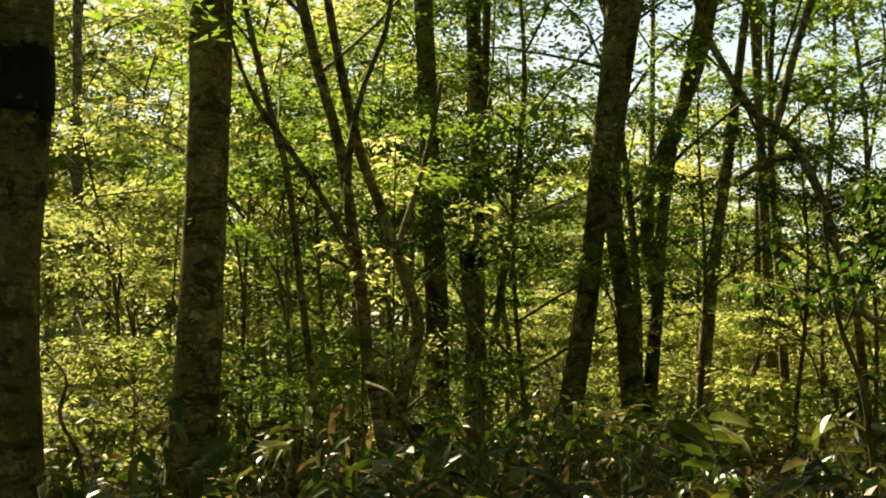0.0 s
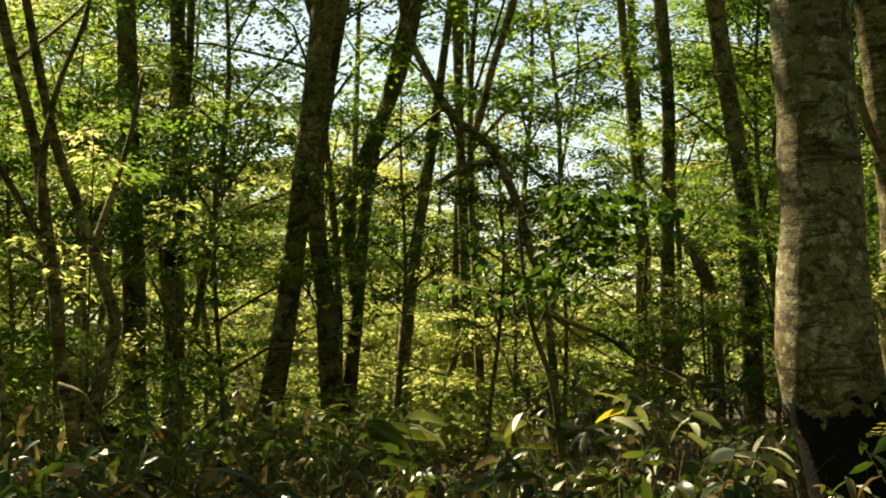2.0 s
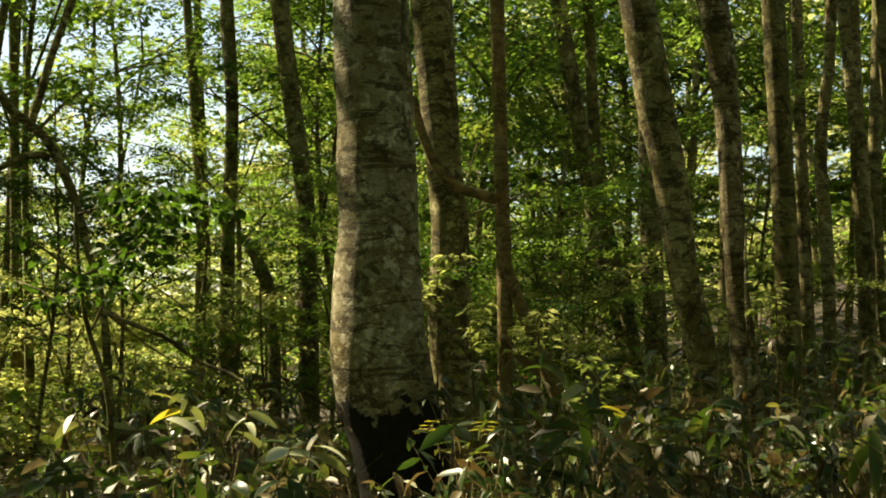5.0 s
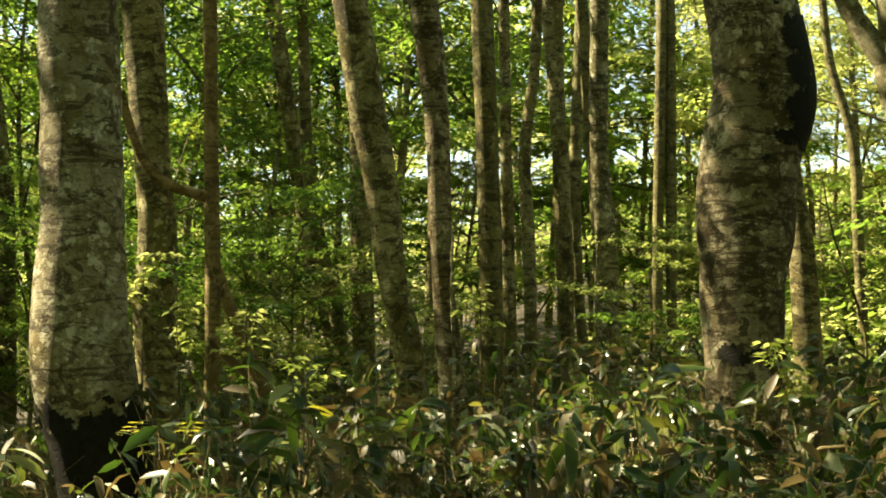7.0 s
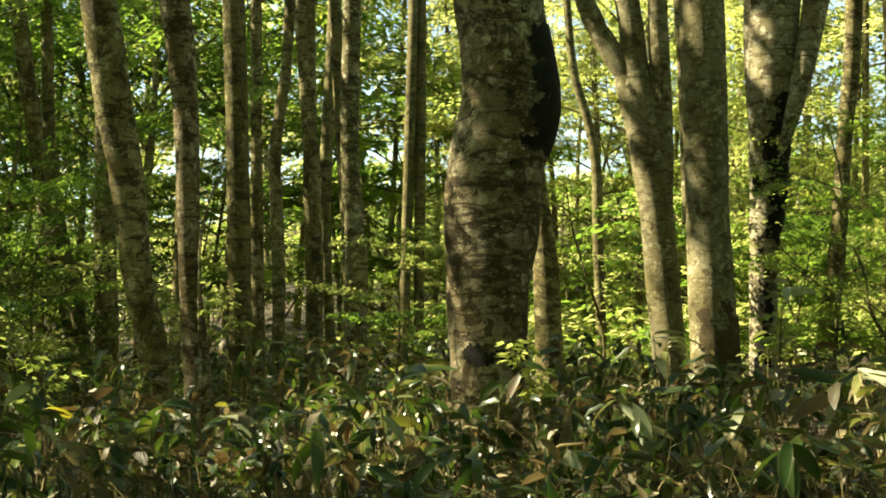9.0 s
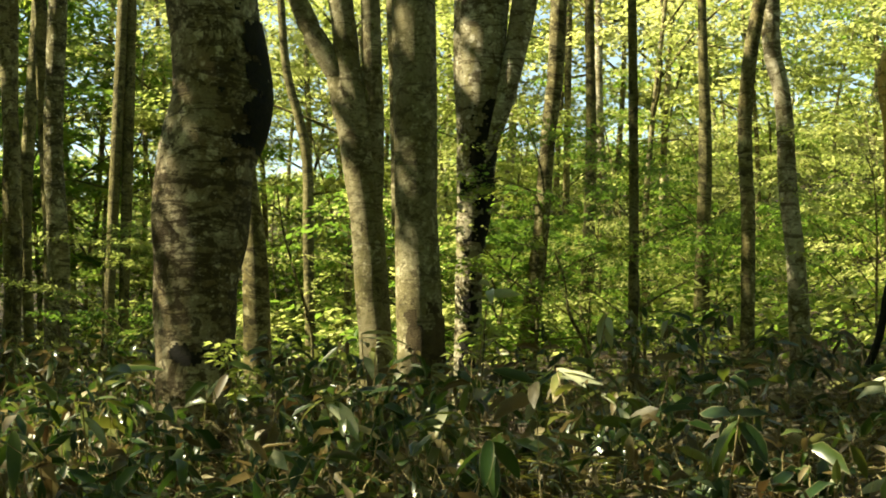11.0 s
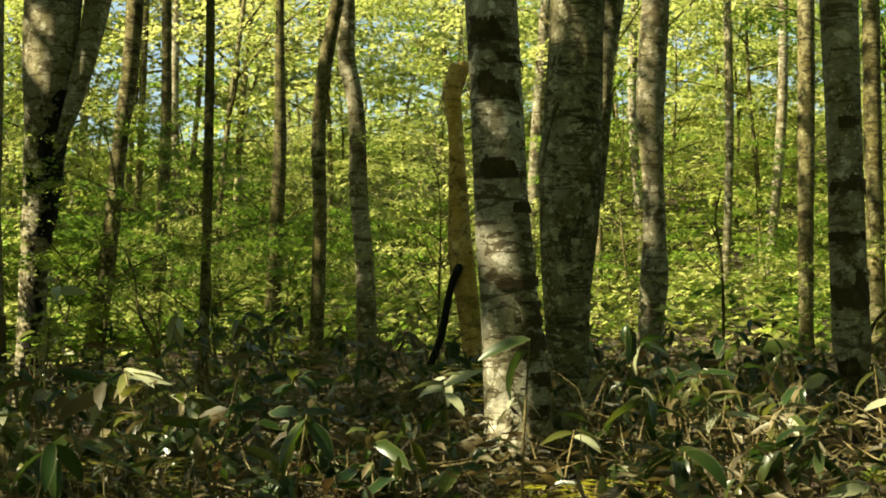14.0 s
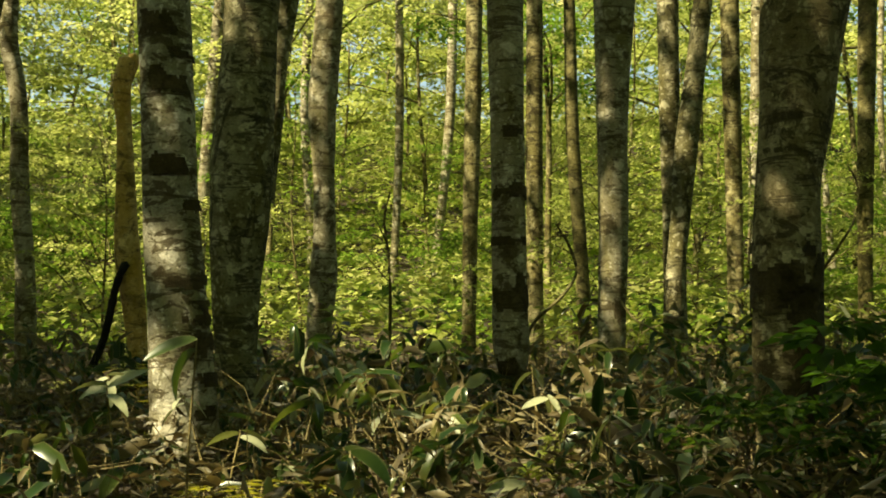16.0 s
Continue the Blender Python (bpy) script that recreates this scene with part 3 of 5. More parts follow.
beech(31.64, 11, [(0.0, [(1.52, 0.02, 0.056), (2.12, 0.02, 0.061), (2.55, 0.01, 0.061), (3.41, -0.01, 0.056), (4.29, -0.03, 0.056)]),
      (-0.05, [(1.27, 0.42, 0.065), (1.69, 0.25, 0.06), (1.95, 0.14, 0.052), (2.24, 0.04, 0.043), (2.41, 0.01, 0.043)], True),
      (-0.1, [(2.75, -0.03, 0.043), (2.79, -0.14, 0.043), (2.85, -0.34, 0.043), (3.04, -0.51, 0.039), (3.25, -0.6, 0.039), (3.54, -0.68, 0.034)], True)], BARK_RUST, "thin brown tree dividing into two legs low down", height=9, crown_scale=0.45)
beech(35.21, 18, [(0.0, [(1.82, 0.41, 0.117), (3.09, 0.09, 0.113), (4.3, -0.11, 0.106), (6.09, -0.39, 0.099)])], GREY, "leaning slender beech in the dense stand", crown=2, crown_scale=0.5)
beech(35.86, 17, [(0.0, [(1.8, 0.27, 0.087), (3.47, -0.08, 0.08), (5.51, -0.2, 0.067)])], DARKB, "dark leaning slender beech in the dense stand", crown=2, crown_scale=0.5)
beech(38.38, 11, [(0.0, [(1.22, 0.25, 0.11), (1.69, 0.19, 0.119), (2.13, 0.09, 0.112), (2.56, 0.04, 0.123), (3, -0.02, 0.13), (3.44, -0.11, 0.138), (3.88, -0.18, 0.14), (4.32, -0.25, 0.134)])], GREY, "leaning beech trunk speckled with dark lichen", seg=26, step=0.08, crown_scale=0.5)
beech(37.61, 16, [(0.0, [(1.66, 0.03, 0.126), (2.41, -0, 0.126), (4.32, -0.03, 0.116)])], GREY, "grey beech trunk in the dense stand", crown_scale=0.5)
beech(40.63, 13, [(0.0, [(1.48, 0.12, 0.12), (2.24, 0.05, 0.102), (3.01, 0.02, 0.107), (3.79, -0.01, 0.115), (4.31, -0.06, 0.128), (4.84, -0.14, 0.135)])], BARK_OLD, "pale leaning beech trunk with smooth bark", seg=24, step=0.08, crown_scale=0.4)
beech(42.65, 15, [(0.0, [(1.35, 0.03, 0.13), (2.35, 0.03, 0.124), (3.54, -0, 0.124), (5.35, -0.06, 0.118)])], DARKB, "dark ridged beech trunk", crown_scale=0.5)
beech(43.43, 19, [(0.0, [(1.54, 0.04, 0.097), (4.09, -0.01, 0.082), (6.38, -0.04, 0.075)])], GREY, "slender grey beech in the dense stand", crown=1, crown_scale=0.5)
beech(44.39, 17, [(0.0, [(1.53, -0.01, 0.08), (2.8, -0.03, 0.077), (4.15, -0.07, 0.073), (4.97, 0.04, 0.067), (5.86, 0.08, 0.067)])], GREY, "slender wavy beech stem", crown=1, crown_scale=0.5)
beech(45.47, 18, [(0.0, [(1.54, 0.07, 0.11), (2.87, 0.08, 0.106), (4.66, -0.01, 0.099), (6.11, -0.13, 0.088)])], GREY, "slender upright beech in the dense stand", crown=2, crown_scale=0.5)
beech(46.26, 19, [(0.0, [(1.54, 0.05, 0.075), (3.7, -0.05, 0.086), (5.21, 0.01, 0.082)])], DARKB, "slender beech stem behind another", crown=2, crown_scale=0.5)
beech(47.27, 16, [(0.0, [(1.59, 0.03, 0.126), (2.72, 0.03, 0.123), (3.67, -0.04, 0.11), (5.59, -0.03, 0.104)])], BARK_STREAK, "beech trunk with one dark mossy side", crown_scale=0.5)
beech(49.38, 20, [(0.0, [(1.69, -0.04, 0.086), (4.59, 0.04, 0.079)])], DARKB, "thin far dark trunk", crown=2, crown_scale=0.5)
beech(49.89, 20, [(0.0, [(1.54, -0.01, 0.086), (3.8, 0.01, 0.079)])], DARKB, "thin far dark trunk", crown=2, crown_scale=0.5)
beech(52.89, 9.5, [(0.0, [(1.08, -0.06, 0.231), (1.45, -0.05, 0.248), (1.67, -0.04, 0.261), (2.03, -0.04, 0.28), (2.33, -0.01, 0.308), (2.59, -0.01, 0.327), (2.96, 0.03, 0.319), (3.23, 0.08, 0.314), (3.53, 0.08, 0.301), (3.91, 0.04, 0.299)])], BARK_OLD, "massive knotted beech trunk with a black burl", seg=40, rough=0.05, step=0.05, height=14, knots=((3.2, 75, 0.05, 0.3), (2.3, -60, 0.03, 0.2), (2.9, -10, 0.02, 0.15)), patches=((2.86, 3.75, 42, 125), (1.48, 1.6, -30, 70)), crown_scale=0.7, crown=3)
beech(54.85, 12, [(0.0, [(1.71, 0.04, 0.113), (2.55, 0, 0.099), (2.98, -0.04, 0.071)])], GREY, "half hidden beech trunk with a spreading foot", crown_scale=0.7)
beech(59.27, 13, [(0.0, [(1.73, 0.1, 0.148), (2.24, 0.06, 0.153), (2.75, 0.02, 0.153), (3.4, -0.05, 0.172), (3.9, -0.12, 0.17), (4.2, -0.17, 0.13), (4.52, -0.19, 0.112), (4.83, -0.24, 0.107)]),
      (0.0, [(3.75, -0.16, 0.13), (4.1, -0.24, 0.115), (4.51, -0.48, 0.102), (4.82, -0.62, 0.089)]),
      (-0.05, [(2.9, 0.1, 0.06), (3.4, 0.09, 0.085), (3.9, 0.07, 0.095), (4.2, 0.06, 0.092), (4.52, 0.05, 0.088), (4.84, 0.04, 0.087)])], BARK_SMOOTH, "beech trunk parting into three stems", seg=26, step=0.08, crown_scale=0.5)
beech(61.34, 11.5, [(0.0, [(1.66, 0.03, 0.19), (2.15, 0.01, 0.185), (2.61, -0, 0.174), (3.3, -0.01, 0.176), (4.46, -0.03, 0.176)]),
      (0.7, [(2.68, -0.17, 0.043), (3.65, -0.19, 0.043), (4.63, -0.22, 0.048)], True)], BARK_SMOOTH, "smooth pale grey column of a beech", seg=28, step=0.08, rough=0.03, patches=((1.5, 1.86, -30, 100),), crown=9, moss=MOSS_BROWN, crown_scale=0.5)
beech(63.61, 13.5, [(0.0, [(1.84, -0.05, 0.127), (2.64, -0.03, 0.138), (3.07, 0.01, 0.175), (3.55, 0.03, 0.196), (3.93, 0.05, 0.217)]),
      (0.0, [(3.88, -0.05, 0.117), (4.42, -0.07, 0.122), (4.97, -0.11, 0.074)]),
      (0.1, [(3.9, 0.15, 0.102), (4.44, 0.16, 0.091), (4.99, 0.19, 0.086)]),
      (-0.1, [(3.11, 0.02, 0.084), (3.49, 0.11, 0.084), (3.86, 0.25, 0.095), (4.4, 0.39, 0.105), (4.94, 0.49, 0.124)])], BARK_PALE, "old forked beech with black moss running down it", seg=26, step=0.08, black_forks=(2,), patches=((2.6, 3.9, 5, 80), (2.75, 3.2, -80, -30), (1.2, 2.3, -20, 25)), crown_scale=0.45)
beech(66.52, 14.5, [(0.0, [(1.93, -0.18, 0.085), (2.78, -0.06, 0.08), (3.76, 0.02, 0.08), (4.34, 0.09, 0.085), (4.98, 0.13, 0.085)])], GREY, "slender leaning beech with a pale sunlit foot", crown_scale=0.5)
beech(68.24, 18, [(0.0, [(2.17, -0.06, 0.085), (3.65, 0.01, 0.078), (4.66, 0.03, 0.071), (5.67, 0.02, 0.064)])], DARKB, "slender dark branching tree", crown=1, crown_scale=0.5)
beech(69.96, 12.5, [(0.0, [(1.72, -0.01, 0.049), (3.19, 0.01, 0.044), (4.58, 0.01, 0.039)])], DARKB, "thin straight brown pole of a tree", height=9, crown_scale=0.4)
beech(72.72, 18, [(0.0, [(2.09, -0.05, 0.106), (3.07, -0.01, 0.092), (4.27, 0.03, 0.085), (5.33, 0.02, 0.064)])], DARKB, "slender dark far beech", crown=1, crown_scale=0.5)
beech(74.52, 12.5, [(0.0, [(1.52, -0.05, 0.064), (2.2, -0.03, 0.064), (2.68, -0.02, 0.064), (3.66, -0.03, 0.064), (4.15, 0.02, 0.064), (4.64, 0.11, 0.059)])], GREY, "thin wavy beech stem", height=11, crown_scale=0.9)
beech(75.86, 13.5, [(0.0, [(1.89, 0.1, 0.098), (2.5, 0.08, 0.085), (3.03, 0.03, 0.085), (4.08, -0.03, 0.08), (4.35, -0.09, 0.085), (4.88, -0.1, 0.085)])], PALE, "slender pale beech curving to one side", crown_scale=0.5)
beech(80.06, 10.5, [(0.0, [(1.52, 0.09, 0.066), (1.93, 0.05, 0.085), (2.3, 0, 0.093), (2.72, -0.02, 0.074), (3.22, -0.04, 0.058), (3.52, -0.06, 0.066), (3.69, -0.03, 0.062)]),
      (-0.1, [(1.48, -0.23, 0.029), (1.68, -0.15, 0.029), (1.93, -0.1, 0.029), (2.13, -0.05, 0.029), (2.21, -0.01, 0.033)], True),
      (0.05, [(3.48, -0.06, 0.054), (3.63, -0.01, 0.058), (3.73, 0.03, 0.046)], True)], BARK_BROWN, "broken dead trunk with stripped orange-brown wood", top_cut=True, name="dead_tree", black_forks=(1,))
beech(81.89, 7.5, [(0.0, [(0.81, 0.06, 0.189), (1.16, 0.06, 0.177), (1.63, 0.03, 0.158), (2.22, -0.02, 0.144), (2.82, -0.05, 0.14), (3.43, -0.08, 0.14)])], BARK_BANDED, "near pale beech trunk ringed with dark bands", seg=34, step=0.05, rough=0.03, height=14, wide=True, crown=4, moss=MOSS_BROWN, patches=((1.88, 1.93, -25, 80), (1.79, 1.84, -30, 90), (1.71, 1.75, 0, 95), (1.56, 1.65, -10, 100), (1.40, 1.46, 10, 90), (1.22, 1.28, -20, 60), (2.28, 2.33, 20, 90), (2.48, 2.54, -40, 30), (2.9, 2.98, -30, 40), (3.05, 3.11, 10, 80), (3.2, 3.29, -50, 20)))
beech(84.51, 9.5, [(0.0, [(1.44, -0.03, 0.131), (2.04, -0.04, 0.162), (2.6, -0.02, 0.202), (3.17, 0.01, 0.198), (3.56, 0.03, 0.187), (3.94, 0.05, 0.187)]),
      (0.4, [(2.61, 0.15, 0.054), (3.04, 0.2, 0.056), (3.56, 0.23, 0.066), (4.04, 0.28, 0.091)])], BARK_STREAK, "broad shaded beech trunk with a second stem", seg=32, step=0.06, rough=0.05, height=14, wide=True, crown=5)
beech(87.7, 13.5, [(0.0, [(1.84, -0.04, 0.117), (2.27, -0, 0.133), (2.69, 0.01, 0.111), (3.33, 0, 0.106), (3.87, -0.02, 0.133), (4.41, 0.01, 0.133), (4.96, 0.05, 0.127)])], PALE, "pale beech trunk, its top sunlit", seg=24, step=0.08, crown_scale=0.5)
beech(95.17, 8.8, [(0.0, [(0.82, 0.06, 0.124), (1.65, 0, 0.111), (2.33, -0.01, 0.105), (3.01, -0.02, 0.107), (3.71, -0.03, 0.116)])], BARK_PALE, "near beech trunk with dark moss rings", seg=30, step=0.05, rough=0.03, height=13, patches=((0.4, 1.2, -70, 80), (1.46, 1.55, -60, 10), (1.78, 1.95, -50, 60), (2.22, 2.27, -70, 60), (2.5, 2.62, -50, 80), (2.9, 2.94, -10, 80)), wide=True, crown=6, moss=MOSS_BROWN)
beech(93.66, 15, [(0.0, [(2.69, -0.03, 0.077), (4.09, 0, 0.088), (5.16, 0.02, 0.088)])], GREY, "far grey beech trunk", crown=1, crown_scale=0.5)
beech(96.13, 16, [(0.0, [(2.02, -0, 0.101), (3.62, -0, 0.094), (5.5, 0.01, 0.094)])], GREY, "slender far beech in the green shade", crown=1, crown_scale=0.5)
beech(97.83, 15, [(0.0, [(1.87, 0.07, 0.077), (2.9, 0.02, 0.071), (3.76, -0.04, 0.071), (4.93, -0.06, 0.065)])], DARKB, "slender wavy dark stem", crown=2, crown_scale=0.7)
beech(99.26, 11, [(0.0, [(1.1, -0, 0.086), (1.69, -0.02, 0.104), (2.55, -0, 0.117), (3.43, -0, 0.123), (3.87, 0.01, 0.138), (4.31, 0.02, 0.162)])], PALE, "pale patchy beech trunk", crown=11)
beech(101.55, 13, [(0.0, [(1.73, 0.02, 0.107), (2.74, 0.02, 0.102), (3.35, -0, 0.097), (4.02, -0.01, 0.097), (4.8, -0.01, 0.097)]),
      (-0.2, [(1.92, 0.02, 0.086), (2.32, 0.03, 0.086), (2.72, 0.07, 0.086), (3.47, 0.14, 0.101), (4.23, 0.24, 0.086), (4.74, 0.3, 0.086)])], BARK_STREAK, "shaded beech with a leaning second stem")
beech(103.96, 16, [(0.0, [(2.27, 0.01, 0.094), (3.95, -0, 0.101), (5.4, -0.01, 0.104)])], GREY, "upright grey beech trunk", crown=1, crown_scale=0.5)
beech(104.82, 20, [(0.0, [(2.46, -0.07, 0.079), (4.55, -0, 0.079), (6.52, 0.07, 0.086)])], PALE, "pale slender far trunk", crown=1, crown_scale=0.5)
beech(106.19, 7.2, [(0.0, [(0.86, -0.07, 0.161), (1.62, -0.04, 0.164), (1.98, -0.03, 0.166), (2.45, -0.01, 0.163), (2.73, 0.03, 0.181), (3.01, 0.05, 0.201), (3.29, 0.08, 0.219)])], BARK_MOTTLED, "near beech trunk with a dark mossy base", seg=36, step=0.05, rough=0.04, height=13, patches=((1.78, 2.0, -100, 120), (0.3, 1.9, 10, 110)), wide=True, crown=7, moss=MOSS_BROWN)
beech(109.08, 16, [(0.0, [(3.71, -0.03, 0.094), (5.44, 0.03, 0.101)])], DARKB, "dark far trunk among green leaves", crown=2, crown_scale=0.5)
beech(46.99, 17, [(0.0, [(1.53, 0.12, 0.147), (2.76, 0.08, 0.134), (4.39, -0.05, 0.107), (5.7, -0.15, 0.073)])], DARKB, "dark beech trunk among thin stems", crown=3, crown_scale=0.5)
beech(45.61, 18, [(0.0, [(1.53, 0.06, 0.106), (3.5, -0.02, 0.095), (5.23, -0.04, 0.078)])], GREY, "grey beech in the dense stand", crown=2, crown_scale=0.5)
beech(56.6, 19, [(0.0, [(1.69, 0.18, 0.075), (2.95, 0.14, 0.075), (4.45, 0.08, 0.067), (5.36, -0.16, 0.06), (6.35, -0.25, 0.052)])], DARKB, "slender bending far tree", crown=2, crown_scale=0.7)

# ---------------------------------------------------------------- understory
def understory(seed, mat, height=5.0, radius=1.9, limbs=11, per_limb=4, per=80, size=0.078, low=0.12, stem_r=0.035, label="", far=False):
    """A slender broadleaf sapling with tiers of flat, leafy sprays."""
    rng = np.random.default_rng(seed)
    root = new("understory_tree")
    tagged(root, label, "tree", "understory trees")
    bend = rng.normal(0, 0.55, 2)

    def axis(f):
        return np.array([bend[0] * f * f + 0.05 * height * f * math.sin(5 * f + seed), bend[1] * f * f + 0.05 * height * f * math.cos(4 * f + seed), height * 0.92 * f])
    pts = [(*axis(f), stem_r * (1 - 0.8 * f)) for f in np.linspace(0, 1, 6)]
    pts[0] = (pts[0][0], pts[0][1], -0.2, stem_r * 1.2)
    part("trunk", tube_mesh("trunk", pts, BARK_MID, seg=6, step=0.5), root)
    cens = []
    for i in range(limbs):
        f = low + (0.93 - low) * (i + rng.uniform(0, 0.8)) / limbs
        a = i * 2.4 + rng.uniform(-0.5, 0.5)
        L = radius * (0.55 + 0.45 * math.sin(math.pi * min(1, 0.25 + 0.8 * f))) * rng.uniform(0.7, 1.15)
        s = axis(f)
        rise = rng.uniform(0.05, 0.75) * L
        e = s + np.array([L * math.cos(a), L * math.sin(a), rise])
        m = s + np.array([0.5 * L * math.cos(a + 0.15), 0.5 * L * math.sin(a + 0.15), rise * 0.75])
        r = stem_r * (1 - 0.75 * f) * 0.5 + 0.004
        part("limb", tube_mesh("limb", [(*s, r), (*m, r * 0.65), (*e, r * 0.25)], BARK_DARK, seg=4, step=0.7), root)
        t = rng.uniform(0.25, 1.08, per_limb)[:, None]
        c = s * (1 - t) ** 2 + 2 * m * t * (1 - t) + e * t ** 2
        cens.append(c + rng.normal(0, 1, (per_limb, 3)) * np.array([0.24, 0.24, 0.05]) * radius / 1.9)
    pos, out = sprays(rng, np.vstack(cens), 0.48 * radius / 1.9, per, size, 0.35)
    V, F = leaf_verts(rng, pos, out, rng.uniform(0.65, 1.2, len(pos)) * size, far=far)
    part("crown", mesh_of("crown", V, F, [mat], smooth=False), root)
    return root


L_B, L_G, L_D = ("slender understory tree with sunlit yellow-green leaves", "slender understory tree with fresh green layered leaves",
                 "slender understory tree with dark shaded green leaves")
TEMPLATES = {
    "b": [understory(31, LEAF_BRIGHT, label=L_B), understory(32, LEAF_BRIGHT, 4.2, 1.7, label=L_B)],
    "g": [understory(33, LEAF_GREEN, label=L_G), understory(34, LEAF_GREEN, 5.4, 1.8, label=L_G)],
    "d": [understory(35, LEAF_DARK, label=L_D), understory(36, LEAF_DARK, 4.6, 2.0, label=L_D)],
    "s": [understory(37, LEAF_BRIGHT, 1.9, 1.2, 9, 4, 64, 0.068, 0.08, 0.018, "low bushy shrub with bright yellow-green leaves"),
          understory(38, LEAF_GREEN, 1.7, 1.1, 9, 4, 64, 0.068, 0.08, 0.018, "low bushy shrub with fresh green leaves")],
    "t": [understory(39, LEAF_GREEN, 9.0, 2.5, 13, 6, 80, 0.088, 0.36, 0.06, "tall slender tree with layered green leaves over a bare stem"),
          understory(40, LEAF_DARK, 8.5, 2.4, 13, 6, 80, 0.088, 0.36, 0.06, "tall slender tree with layered dark green leaves over a bare stem")],
    "y": [understory(41, LEAF_BRIGHT, 9.0, 2.5, 13, 6, 80, 0.088, 0.36, 0.06, "tall slender tree with layered yellow-green leaves over a bare stem"),
          understory(42, LEAF_GREEN, 8.0, 2.3, 13, 6, 80, 0.088, 0.36, 0.06, "tall slender tree with layered fresh green leaves over a bare stem")],
    "n": [understory(43, LEAF_DARK, 1.3, 0.75, 10, 4, 15, 0.125, 0.15, 0.012, "low dark green broadleaf shrub in the shade"),
          understory(44, LEAF_DARK, 1.2, 0.7, 10, 4, 15, 0.115, 0.15, 0.012, "low dark green broadleaf shrub in the shade")],
}
FAR = {
    "b": [understory(51, LEAF_BRIGHT, 5.0, 1.9, 11, 4, 80, 0.115, label=L_B, far=True)],
    "g": [understory(52, LEAF_GREEN, 5.2, 1.9, 11, 4, 80, 0.115, label=L_G, far=True)],
    "t": [understory(53, LEAF_GREEN, 9.0, 2.5, 13, 6, 72, 0.12, 0.36, 0.06, "tall slender tree with layered green leaves over a bare stem", True)],
    "y": [understory(54, LEAF_BRIGHT, 9.0, 2.5, 13, 6, 72, 0.12, 0.36, 0.06, "tall slender tree with layered yellow-green leaves over a bare stem", True)],
}
used = set()


def plant(kind, az, dist, scale=1.0, turn=None, pick=None):
    i = int(abs(az * 13 + dist * 7)) % 2 if pick is None else pick
    x, y = spot(az, dist)
    turn = (az * 97 + dist * 41) % 360 if turn is None else turn
    m = pose(x, y, float(ground_z(x, y)), 0, 0, turn)
    src = TEMPLATES[kind][i]
    if dist > 24 and kind in FAR:
        src, i = FAR[kind][0], 9
    if (kind, i) in used:
        ob = copy_thing(src, m)
    else:
        ob = src
        ob.matrix_basis = m
        used.add((kind, i))
    ob.scale = (scale,) * 3
    return ob


fill = random.Random(21)
# zone by zone: (from, to, kinds, rows); a row: nearest, farthest, smallest, largest, degrees between, kinds
WEST = ((13.5, 17, 0.45, 0.75, 3.0, ""), (16, 24, 0.85, 1.1, 3.0, "t"), (18, 26, 0.75, 1.15, 2.8, ""), (25, 36, 1.1, 1.6, 2.6, "t"), (28, 40, 1.2, 1.7, 2.6, ""))
EAST = ((13.5, 17, 0.4, 0.6, 7.0, ""), (18, 25, 0.55, 0.8, 4.2, ""), (20, 30, 0.9, 1.1, 5.5, "y"), (25, 33, 0.9, 1.2, 2.6, ""), (33, 43, 1.2, 1.6, 1.8, ""))
for a0, a1, kinds, rows in ((-22, -1, "bbbgb", WEST), (-1, 14, "gbgbb", WEST), (14, 26, "gbgbb", WEST), (26, 36, "gggbg", WEST), (36, 50, "gbgbb", WEST),
                            (50, 74, "gbbbb", EAST), (74, 112, "bbbbg", EAST)):
    for d0, d1, k0, k1, gap, only in rows:
        a = a0 + fill.uniform(0, gap)
        while a < a1:
            kind = only or fill.choice(kinds)
            open_sky = 3 < a < 9 or 11.5 < a < 13.5 or 15.5 < a < 20.5 or 47 < a < 51 or 54.5 < a < 57.5 or 66 < a < 70
            glade = (24 <= d0 < 27 and -9 < a < 6) or (16 < d0 < 20 and 2 < a < 9)
            if (d0 >= 24 and open_sky and fill.random() < 0.75) or (17 < d0 < 20 and (a < -9 or 36 < a < 54) and fill.random() < 0.6) or (13 < d0 < 17 and a < -4 and fill.random() < 0.4) or (d0 < 14 and (0 < a < 20 or (82 < a < 101 and fill.random() < 0.7) or (36 < a < 56 and fill.random() < 0.7))) or (glade and fill.random() < 0.85) or (only and a < -6 and d0 < 20):
                a += gap
                continue
            if only == "t" and (2 < a < 11 or 14 < a < 22 or 36 < a < 48) and fill.random() < 0.4:
                a += gap
                continue
            if only == "t" and a < -2:
                kind = "y"
            plant(kind, a + fill.uniform(-0.8, 0.8), fill.uniform(d0, d1), fill.uniform(k0, k1))
            a += gap
for a, d, k in ((-13.0, 12.6, 0.8), (-12.0, 16, 1.1), (-6.5, 14.5, 0.95), (-3.0, 17, 1.1), (-10.5, 13.0, 0.7)):
    plant("b", a, d, k)
for kind, a, d, k in (("g", -2.5, 10.6, 0.72), ("t", 1.8, 12.6, 0.5), ("g", 66.0, 12.4, 0.6), ("g", 70.5, 13.4, 0.55),
                      ("n", 103.6, 5.6, 0.5), ("n", 108.3, 5.6, 0.62), ("n", 111.0, 5.5, 0.9)):
    plant(kind, a, d, k)
